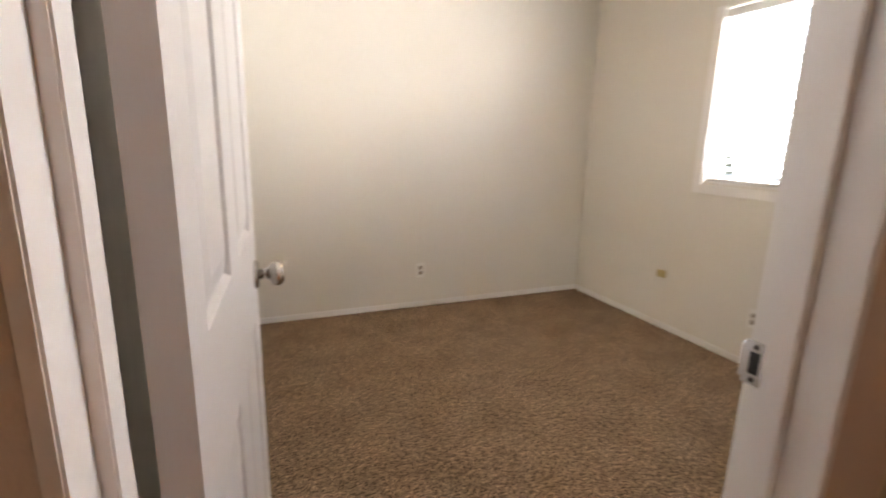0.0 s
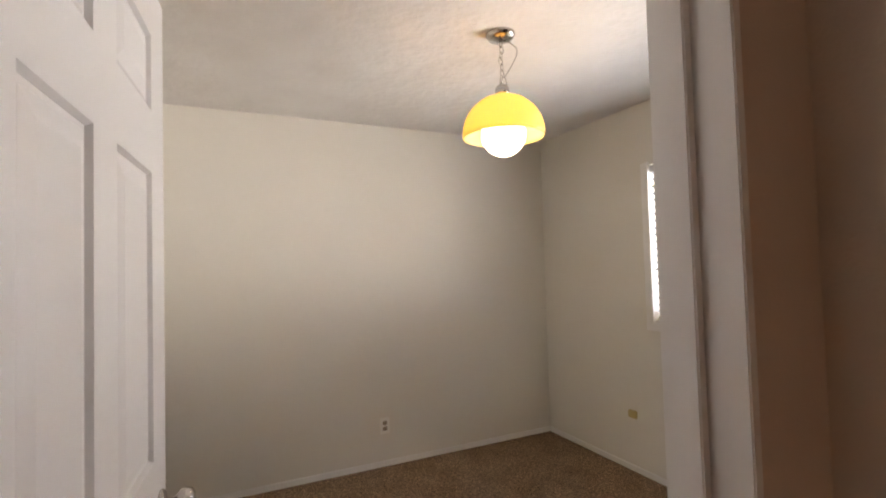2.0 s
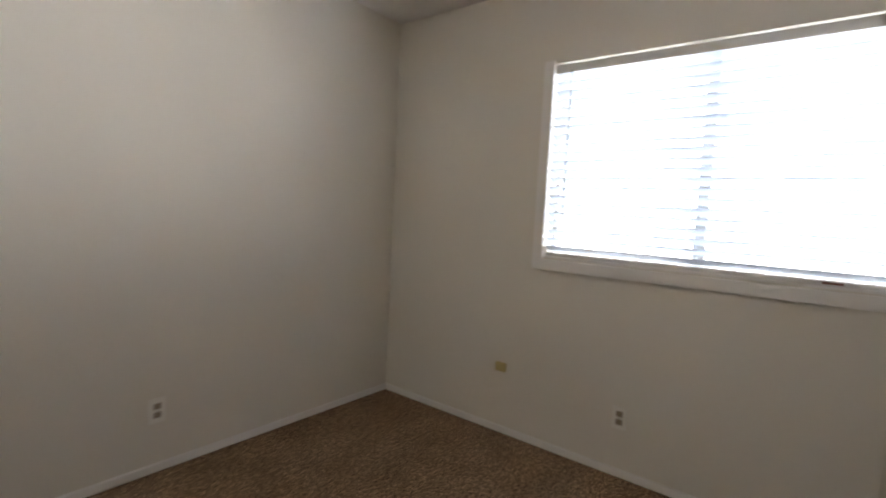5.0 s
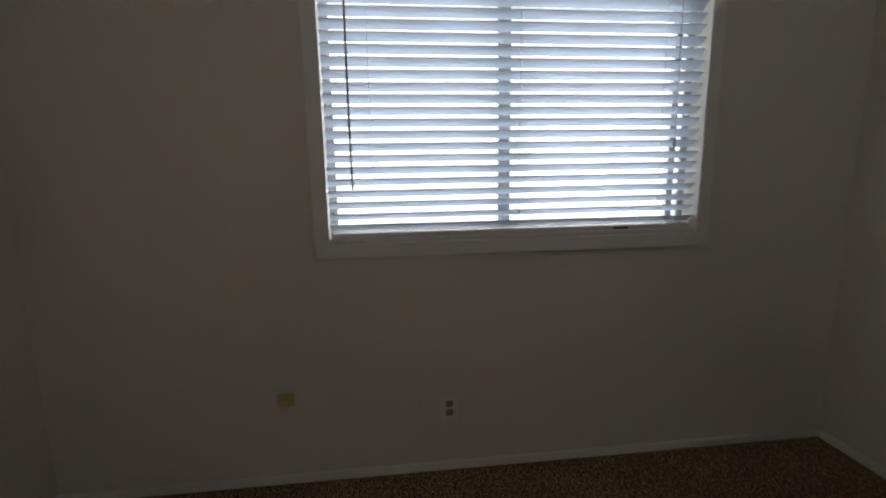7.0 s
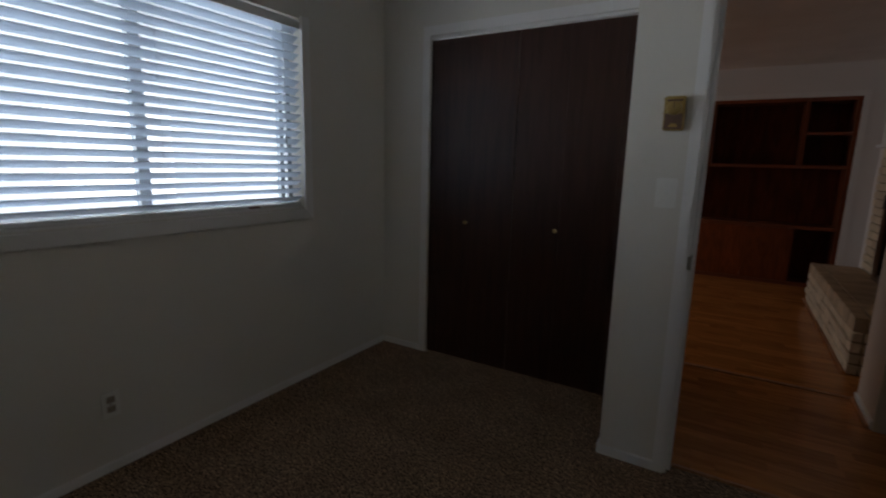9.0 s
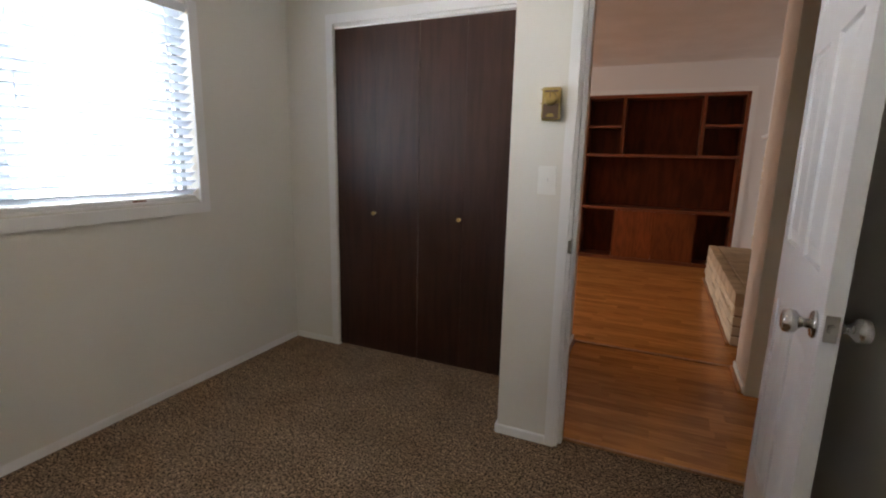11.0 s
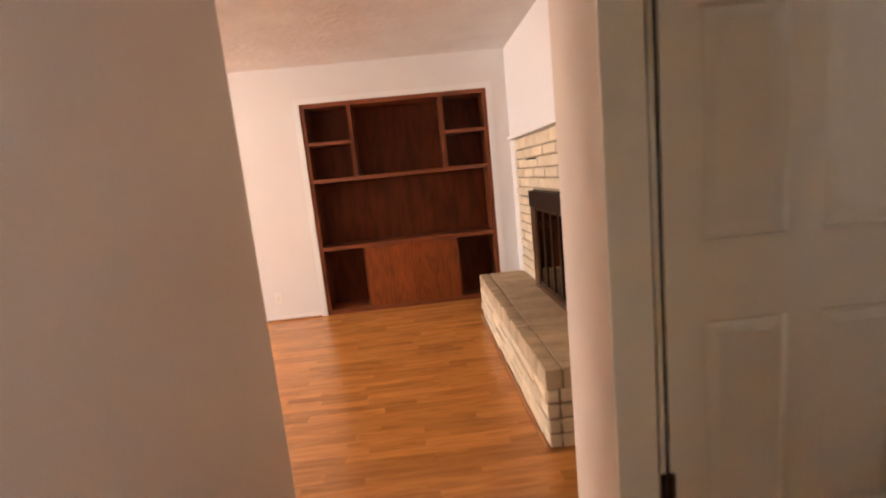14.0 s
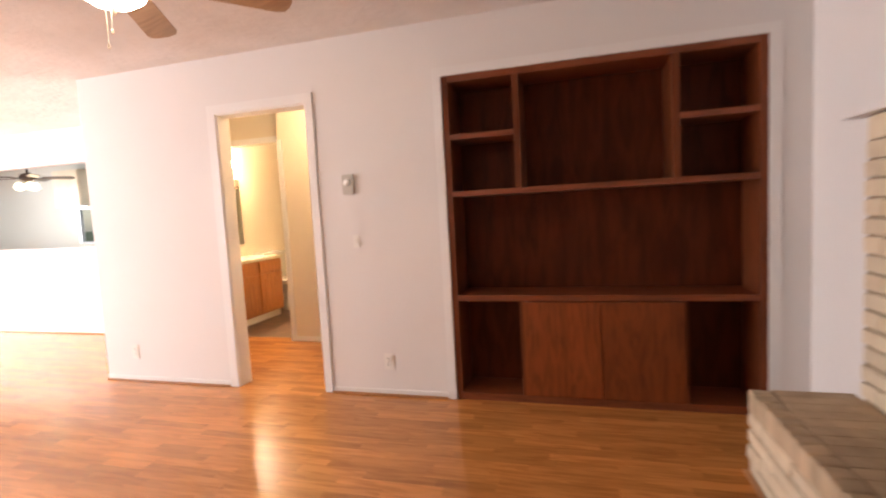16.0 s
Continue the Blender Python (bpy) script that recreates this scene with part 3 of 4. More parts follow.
for z in (0.42, 1.80):
    solid("hinge_leaf", boxes((2.736, 2.744, SY - 0.124, SY - 0.09, z - 0.045, z + 0.045)), M_DARKMETAL, "dark bronze hinge on the white doorway jamb", "hinge", bevel=0.002)

# Added black strip stands in for shade in the side door's hinge gap.
solid("weatherstrip", boxes((0.1125, 0.1235, -0.985, -0.958, 0.01, 2.03)), M_BLACK, "black strip put in for shade along the side door's hinge gap", "weatherstrip")
strike = thing("strike_plate", (1.121, 0.01, 0.92), "bright metal strike plate on the bedroom door jamb", "strike plate", kind="")
plate = bmesh.new()
for y0, y1, z0, z1 in ((-0.004, 0.026, 0.893, 0.910), (-0.004, 0.026, 0.944, 0.960), (-0.004, 0.002, 0.910, 0.944), (0.017, 0.026, 0.910, 0.944)):
    box(plate, 1.1185, 1.121, y0, y1, z0, z1)
part("plate", plate, M_NICKEL, strike, "flat metal plate with a D-shaped opening")
lip = bmesh.new()
for k in range(5):
    a0, a1 = radians(18 * k), radians(18 * (k + 1))
    box(lip, 1.1185 + 0.010 * (1 - math.cos(a0)), 1.121 + 0.010 * (1 - math.cos(a1)), 0.026 + 0.008 * math.sin(a0), 0.026 + 0.008 * math.sin(a1), 0.900, 0.953)
part("lip", lip, M_NICKEL, strike, "curved metal lip")
part("latch_hole", boxes((1.1195, 1.1212, 0.002, 0.017, 0.910, 0.944)), M_BLACK, strike, "dark latch hole")
for z in (0.901, 0.952):
    bm = bmesh.new()
    lathe(bm, [(0.0, 0), (0.0042, 0), (0.003, 0.0015), (0.0, 0.002)], Matrix.Translation((1.1185, 0.010, z)) @ Matrix.Rotation(radians(-90), 4, "Y"), 10)
    part("screw", bm, M_SLOT, strike, "countersunk screw")

# ---- closet doors ----
for k, (x0, x1, kx) in enumerate(((2.4155, 2.708, 2.405), (2.123, 2.4150, None), (1.8305, 2.119, 1.827), (1.538, 1.8300, None), (1.415, 1.5375, None))):
    d = thing("closet_door", ((x0 + x1) / 2, -0.545, 0), "flush dark brown stained wooden bifold closet leaf, closed", "closet door", "closet doors")
    part("leaf", boxes((x0, x1, -0.562, -0.53, 0.012, 2.036)), M_CLOSET, d, bevel=0.0004)
    if kx:
        bm = bmesh.new()
        lathe(bm, [(0.0, 0.0), (0.006, 0.0), (0.005, 0.016), (0.012, 0.022), (0.0125, 0.028), (0.007, 0.032), (0.0, 0.032)], Matrix.Translation((kx + 0.02, -0.53, 0.928)) @ Matrix.Rotation(radians(-90), 4, "X"), 16)
        part("knob", bm, M_BRASS, d, "small round brass knob", smooth=True)

# ---- bedroom window ----
WY0, WY1, WZ0, WZ1 = 0.205, 1.727, 1.022, 2.025
win = thing("window_1", (EX + 0.08, 0.94, WZ0), "aluminium sliding bedroom window behind blinds", "window", kind="structure")
part("window_frame", boxes((EX + 0.09, EX + 0.135, WY0, WY0 + 0.03, WZ0, WZ1), (EX + 0.09, EX + 0.135, WY1 - 0.03, WY1, WZ0, WZ1), (EX + 0.09, EX + 0.135, WY0 + 0.03, WY1 - 0.03, WZ0, WZ0 + 0.03),
     (EX + 0.09, EX + 0.135, WY0 + 0.03, WY1 - 0.03, WZ1 - 0.03, WZ1)), M_ALU, win, "grey aluminium frame", 0.002)
part("meeting_stile", boxes((EX + 0.085, EX + 0.13, 0.985, 1.035, WZ0 + 0.03, WZ1 - 0.03)), M_ALU, win, "grey aluminium stile", 0.002)
part("sash_stile", boxes((EX + 0.085, EX + 0.12, WY0 + 0.055, WY0 + 0.085, WZ0 + 0.03, WZ1 - 0.03)), M_ALU, win, "grey aluminium stile", 0.002)
for a, b in ((WY0 + 0.03, 0.985), (1.035, WY1 - 0.03)):
    p = part("pane", boxes((EX + 0.103, EX + 0.107, a, b, WZ0 + 0.03, WZ1 - 0.03)), M_PANE, win)
    p.visible_shadow = False
def mitred_casing(y0, y1, z0, z1, w, proud):
    """Flat boards beside and under the window, mitred at the two lower corners, eased at the outer edge."""
    bm = bmesh.new()
    path_out = [(y0 - w, z1), (y0 - w, z0 - w), (y1 + w, z0 - w), (y1 + w, z1)]
    path_in = [(y0, z1), (y0, z0), (y1, z0), (y1, z1)]
    for k in range(3):
        ring = [path_out[k], path_out[k + 1], path_in[k + 1], path_in[k]]
        back = [bm.verts.new((EX, y, z)) for y, z in ring]
        front = [bm.verts.new((EX - proud, y, z)) for y, z in ring]
        bm.faces.new(back[::-1])
        bm.faces.new(front)
        for q in range(4):
            bm.faces.new((back[q], back[(q + 1) % 4], front[(q + 1) % 4], front[q]))
    return bm


solid("trim_window", mitred_casing(WY0 + 0.002, WY1 - 0.002, WZ0 - 0.006, WZ1 + 0.012, 0.056, 0.019), M_TRIM, "white painted flat casing under and beside the window", "window casing", "structure", 0.0025)
structure("window_sill", [(EX, EX + 0.09, WY0, WY1, WZ0 - 0.004, WZ0 + 0.010)], M_TRIM, "white painted window stool", "window sill", 0.002)

blind = thing("window_blind", (EX + 0.03, 0.945, WZ1), "white two-inch horizontal slat blind, lowered, slats half tilted", "window blind")
part("valance", boxes((EX - 0.012, EX - 0.002, WY0 + 0.008, WY1 - 0.008, 1.968, 2.012), (EX - 0.002, EX + 0.045, WY0 + 0.008, WY1 - 0.008, 1.985, 2.006)), M_VALANCE, blind, "white blind valance", 0.002)
part("bottom_rail", boxes((EX + 0.004, EX + 0.052, WY0 + 0.012, WY1 - 0.012, 1.034, 1.052)), M_VALANCE, blind, "white bottom rail", 0.004)
part("rail_label", boxes((EX + 0.0025, EX + 0.0045, 0.50, 0.565, 1.038, 1.047)), M_LABEL, blind, "small reddish brown label")
slat_me = None
for k in range(21):
    z = 1.073 + k * 0.0445
    if slat_me is None:
        bm = bmesh.new()
        prof = []
        for q in range(7):
            u = -0.025 + 0.05 * q / 6
            prof.append((u, 0.0022 * (1 - (u / 0.025) ** 2)))
        top = [[bm.verts.new((u, y, v + 0.0013)) for u, v in prof] for y in (-0.757, 0.757)]
        bot = [[bm.verts.new((u, y, v - 0.0013)) for u, v in prof] for y in (-0.757, 0.757)]
        for rows_ in (top, bot):
            for q in range(6):
                bm.faces.new((rows_[0][q], rows_[0][q + 1], rows_[1][q + 1], rows_[1][q]))
        for q in (0, 6):
            bm.faces.new((top[0][q], top[1][q], bot[1][q], bot[0][q]))
        for e in (0, 1):
            for q in range(6):
                bm.faces.new((top[e][q], top[e][q + 1], bot[e][q + 1], bot[e][q]))
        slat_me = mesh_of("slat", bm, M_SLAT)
    s = new("slat", slat_me)
    s.matrix_basis = Matrix.Translation((EX + 0.028, 0.966, z)) @ Matrix.Rotation(radians(33 + random.uniform(-2.5, 2.5)), 4, "Y") @ Matrix.Rotation(radians(random.uniform(-0.15, 0.15)), 4, "X")
    adopt(s, blind)
for y in (0.38, 0.97, 1.55):
    for dx in (0.004, 0.052):
        part("ladder_cord", boxes((EX + dx - 0.0008, EX + dx + 0.0008, y - 0.0008, y + 0.0008, 1.06, 1.99)), M_SLAT, blind)
bm = bmesh.new()
tube(bm, [(EX - 0.018, 1.625, 1.975), (EX - 0.020, 1.627, 1.5), (EX - 0.019, 1.625, 1.225)], 0.0045, 8)
part("tilt_wand", bm, M_ALU, blind, "thin grey tilt wand")
bm = bmesh.new()
tube(bm, [(EX - 0.016, 0.335, 1.975), (EX - 0.017, 0.333, 1.6), (EX - 0.016, 0.331, 1.40)], 0.0013, 6)
lathe(bm, [(0.0, 0.0), (0.006, 0.0), (0.004, 0.035), (0.0, 0.035)], Matrix.Translation((EX - 0.016, 0.331, 1.37)), 10)
part("pull_cord", bm, M_ALU, blind, "cord with a small tassel")


# ---- small wall fittings ----
def on_wall(at, facing):
    """A frame on a wall: x along it, y out of it, z up; facing in degrees, 0 looks to +y."""
    return Matrix.Translation(at) @ Matrix.Rotation(radians(facing), 4, "Z")


def outlet(at, facing, label, face=None):
    m = on_wall(at, facing)
    o = thing("power_outlet", at, label, "outlet", "power outlets")
    part("cover_plate", moved(boxes((-0.035, 0.035, 0, 0.006, -0.057, 0.057)), m), M_PLASTIC, o, bevel=0.003)
    for z in (-0.02, 0.02):
        r = part("receptacle", moved(boxes((-0.016, 0.016, 0.005, 0.0085, z - 0.014, z + 0.014)), m), face or M_RECEPT, o, bevel=0.003)
        part("slots", moved(boxes((-0.008, -0.0055, 0.008, 0.009, z - 0.003, z + 0.007), (0.0055, 0.008, 0.008, 0.009, z - 0.003, z + 0.007), (-0.002, 0.002, 0.008, 0.009, z - 0.010, z - 0.006)), m), M_SLOT, r)
    bm = bmesh.new()
    lathe(bm, [(0, 0), (0.003, 0), (0.0, 0.001)], m @ Matrix.Translation((0, 0.006, 0)) @ Matrix.Rotation(radians(-90), 4, "X"), 8)
    part("screw", bm, M_NICKEL, o)


outlet((1.630, NY, 0.284), 180, "white plastic duplex power outlet low on the wall")
outlet((EX, 1.265, 0.290), 90, "white plastic duplex power outlet under the window")
outlet((2.228, SY, 0.238), 0, "white plastic duplex power outlet on the living room wall", M_PLASTIC)
outlet((4.44, SY, 0.245), 0, "white plastic duplex power outlet near the wall's corner", M_PLASTIC)


def wall_switch(at, facing, w=0.07, h=0.114, label="white plastic light switch with a toggle"):
    m = on_wall(at, facing)
    o = thing("light_switch", at, label, "switch", "light switches")
    part("cover_plate", moved(boxes((-w / 2, w / 2, 0, 0.007, -h / 2, h / 2)), m), M_PLASTIC, o, bevel=0.003)
    part("toggle", moved(boxes((-0.005, 0.005, 0.006, 0.018, -0.008, 0.010)), m), M_PLASTIC, o, bevel=0.002)
    for z in (-0.03, 0.03):
        bm = bmesh.new()
        lathe(bm, [(0, 0), (0.003, 0), (0.0, 0.001)], m @ Matrix.Translation((0, 0.007, z)) @ Matrix.Rotation(radians(-90), 4, "X"), 8)
        part("screw", bm, M_PLASTIC, o)


wall_switch((1.236, 0.02, 1.197), 0, 0.078, 0.118)
wall_switch((2.41, SY, 1.075), 0, 0.05, 0.09)

jack = thing("phone_jack", (EX, 1.934, 0.381), "small yellowed plastic telephone jack box on the wall", "phone jack")
part("box", boxes((EX - 0.022, EX, 1.900, 1.968, 0.355, 0.407)), M_IVORY, jack, bevel=0.005)
part("cap", boxes((EX - 0.027, EX - 0.020, 1.919, 1.949, 0.367, 0.395)), M_IVORY, jack, bevel=0.003)

th = thing("thermostat", (1.235, 0.02, 1.502), "brass and brown dial thermostat on the wall", "thermostat")
part("case", boxes((1.198, 1.272, 0.02, 0.050, 1.437, 1.565)), M_BRASS, th, "brass case", 0.004)
part("face", boxes((1.2035, 1.2665, 0.050, 0.0522, 1.442, 1.500)), M_BROWNPLATE, th, "brown lower face plate", 0.0008)
part("dial_plate", boxes((1.2015, 1.2685, 0.050, 0.0518, 1.503, 1.560)), M_BRASS, th, "brass plate behind the dial", 0.0008)
for z in (1.5025, 1.5555):
    part("rib", boxes((1.194, 1.276, 0.046, 0.0545, z - 0.0022, z + 0.0022)), M_BRASS, th, "thin brass rib across the case", 0.0008)
part("scale_window", boxes((1.2075, 1.2625, 0.0518, 0.0524, 1.545, 1.5525)), M_BROWNPLATE, th, "dark scale window")
bm = bmesh.new()
lathe(bm, [(0, 0), (0.027, 0), (0.025, 0.012), (0.018, 0.014), (0.0, 0.014)], Matrix.Translation((1.236, 0.0525, 1.52)) @ Matrix.Rotation(radians(-90), 4, "X"), 28)
dial = part("dial", bm, M_BRASS, th, "round brass dial", smooth=True)
part("pointer", boxes((1.2345, 1.2375, 0.066, 0.068, 1.52, 1.543)), M_BROWNPLATE, dial)
part("maker_mark", boxes((1.220, 1.250, 0.0522, 0.0535, 1.450, 1.457), (1.224, 1.246, 0.0522, 0.0535, 1.457, 1.463)), M_BRASS, th, "small bright brass mark")
th2 = thing("thermostat", (2.440, SY, 1.463), "off-white dial thermostat on the living room wall", "thermostat")
part("case", boxes((2.398, 2.482, SY, SY + 0.022, 1.395, 1.530)), M_GREYPLASTIC, th2, "grey-beige case", bevel=0.005)
bm = bmesh.new()
lathe(bm, [(0, 0), (0.024, 0), (0.022, 0.012), (0.0, 0.013)], Matrix.Translation((2.44, SY + 0.022, 1.475)) @ Matrix.Rotation(radians(-90), 4, "X"), 24)
part("dial", bm, M_PLASTIC, th2, "grey dial", smooth=True)
solid("nail_hole", boxes((EX - 0.002, EX, 0.338, 0.350, 0.60, 0.612)), M_WALL, "small patched mark on the wall under the window", "mark", bevel=0.0005)

# ---- pendant lamp ----
LX, LY = 1.723, 1.324
pend = thing("pendant_lamp", (LX, LY, H), "hanging lamp with a yellow glass dome and white globe, lit", "lamp")
bm = bmesh.new()
lathe(bm, [(0.0, 0.0), (0.066, 0.0), (0.066, -0.006), (0.055, -0.022), (0.02, -0.030), (0.0, -0.030)], Matrix.Translation((LX, LY, H)))
part("canopy", bm, M_NICKEL, pend, "chrome ceiling canopy", smooth=True)
zc = H - 0.03
k = 0
while zc > 2.19:
    bm = bmesh.new()
    ring = []
    for q in range(13):
        a = 2 * math.pi * q / 12
        u, v = 0.009 * math.cos(a), 0.018 * math.sin(a) - 0.014
        ring.append((LX + (u if k % 2 else 0) + 0.004 * math.sin(k * 1.7), LY + (0 if k % 2 else u), zc + v))
    tube(bm, ring, 0.0022, 6)
    part("chain_link", bm, M_NICKEL, pend, smooth=True)
    zc -= 0.027
    k += 1
bm = bmesh.new()
pts = []
for q in range(25):
    s = q / 24
    pts.append((LX + 0.005 + 0.075 * math.sin(math.pi * min(1, s * 1.5)) * (1 if s < 0.66 else 0) + 0.012 * math.sin(9 * s), LY - 0.012 + 0.01 * math.sin(7 * s), H - 0.03 - 0.22 * s + 0.03 * math.sin(6.2 * s)))
tube(bm, pts, 0.0028, 6)
part("cord", bm, M_NICKEL, pend, "loose looped lamp cord", smooth=True)
bm = bmesh.new()
lathe(bm, [(0.0, 2.205), (0.022, 2.205), (0.030, 2.195), (0.032, 2.160), (0.0, 2.158)], Matrix.Translation((LX, LY, 0)))
part("cap", bm, M_NICKEL, pend, "metal cap", smooth=True)
R = 0.182
prof = [(R * math.sin(a), 1.985 + 0.178 * math.cos(a)) for a in [radians(9 + 85 * q / 16) for q in range(17)]]
prof += [(r - 0.005, z - 0.001) for r, z in reversed(prof)]
bm = bmesh.new()
lathe(bm, [(r, z) for r, z in prof], Matrix.Translation((LX, LY, 0)), 48)
part("shade", bm, M_SHADE, pend, "yellow glass dome shade", smooth=True)
bm = bmesh.new()
lathe(bm, [(0.098 * math.sin(radians(180 - 180 * q / 16)) + 1e-5, 1.985 + 0.098 * math.cos(radians(180 - 180 * q / 16))) for q in range(17)], Matrix.Translation((LX, LY, 0)), 32)
part("globe", bm, M_GLOBE, pend, "glowing white globe", smooth=True)

# ---- built-in bookcase ----
bk = thing("bookcase", (0.855, SY - 0.15, 0), "built-in dark brown oak bookcase, empty, with two cupboard doors", "bookcase")
B0, B1, BY = -0.047, 1.756, SY + 0.004
BD = BY - 0.30
t = 0.04
part("side_panel", boxes((B1 - t, B1, BD, BY, 0, 2.092)), M_BOOK, bk, bevel=0.002)
part("side_panel", boxes((B0, B0 + t, BD, BY, 0, 2.092)), M_BOOK, bk, bevel=0.002)
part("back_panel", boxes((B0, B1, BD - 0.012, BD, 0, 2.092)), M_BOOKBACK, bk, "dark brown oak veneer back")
part("top_rail", boxes((B0 + t, B1 - t, BD, BY, 2.052, 2.092)), M_BOOKH, bk, bevel=0.002)
part("shelf", boxes((B0 + t, B1 - t, BD, BY + 0.001, 1.335, 1.370)), M_BOOKH, bk, bevel=0.002)
part("counter_shelf", boxes((B0 + t, B1 - t, BD, BY + 0.004, 0.660, 0.697)), M_BOOKH, bk, bevel=0.002)
part("plinth", boxes((B0 + t, B1 - t, BD, BY - 0.004, 0.0, 0.048)), M_BOOKH, bk, bevel=0.002)
for a, b in ((1.274, 1.314), (0.383, 0.424)):
    part("divider", boxes((a, b, BD, BY, 1.370, 2.052)), M_BOOK, bk, bevel=0.002)
for a, b in ((1.314, B1 - t), (B0 + t, 0.383)):
    part("small_shelf", boxes((a, b, BD, BY - 0.003, 1.695, 1.728)), M_BOOKH, bk, bevel=0.002)
for a, b in ((1.290, 1.322), (0.352, 0.384)):
    part("divider", boxes((a, b, BD, BY - 0.004, 0.048, 0.660)), M_BOOK, bk, bevel=0.002)
for a, b in ((0.838, 1.300), (0.374, 0.834)):
    part("cupboard_door", boxes((a, b, BY - 0.006, BY + 0.012, 0.052, 0.656)), M_BOOKDOOR, bk, "flame-grained oak cupboard door", 0.003)

# ---- fireplace ----
fp = thing("fireplace_doors", (-0.13, -2.795, 0.39), "bronze framed glass fireplace doors, closed", "fireplace")
F0, F1, FX = -3.285, -2.311, -0.116
part("hood", boxes((-0.16, FX + 0.02, F0, F1, 1.005, 1.123)), M_DARKMETAL, fp, "dark bronze hood strip", 0.003)
for a, b in ((F0, F0 + 0.13), (F1 - 0.13, F1)):
    part("frame_side", boxes((-0.16, FX + 0.012, a, b, 0.395, 1.005)), M_DOORFRAMEBR, fp, "bronze frame side", 0.003)
part("frame_bottom", boxes((-0.16, FX + 0.012, F0 + 0.13, F1 - 0.13, 0.395, 0.435)), M_DOORFRAMEBR, fp, "bronze bottom frame", 0.003)
n4 = 4
wdt = (F1 - 0.13 - F0 - 0.13) / n4
for q in range(n4):
    y0 = F0 + 0.13 + q * wdt
    lf = part("glass_door", boxes((FX - 0.012, FX + 0.006, y0 + 0.002, y0 + 0.016, 0.438, 1.003), (FX - 0.012, FX + 0.006, y0 + wdt - 0.016, y0 + wdt - 0.002, 0.438, 1.003),
              (FX - 0.012, FX + 0.006, y0 + 0.016, y0 + wdt - 0.016, 0.438, 0.458), (FX - 0.012, FX + 0.006, y0 + 0.016, y0 + wdt - 0.016, 0.983, 1.003)), M_LEAFBR, fp, "dark bronze framed door leaf", 0.002)
    part("pane", boxes((FX - 0.006, FX - 0.002, y0 + 0.016, y0 + wdt - 0.016, 0.458, 0.983)), M_SMOKE, lf, "dark smoked glass pane")
part("firebox", boxes((-0.44, -0.43, F0, F1 + 0.016, 0.39, 1.12), (-0.43, -0.164, F0, F0 + 0.01, 0.39, 1.12), (-0.43, -0.15, F1 + 0.008, F1 + 0.016, 0.39, 1.12), (-0.43, -0.164, F0 + 0.01, F1 + 0.008, 1.11, 1.12), (-0.43, -0.164, F0 + 0.01, F1 + 0.008, 0.392, 0.398)), M_BLACK, fp, "sooty black firebox")
bm = bmesh.new()
tube(bm, [(-0.150, -3.16, 1.352), (-0.120, -3.16, 1.352), (-0.108, -3.19, 1.352), (-0.108, -3.315, 1.350)], 0.006, 8)
solid("damper_rod", bm, M_BLACK, "thin black metal damper rod on the brick", "damper rod", smooth=True)


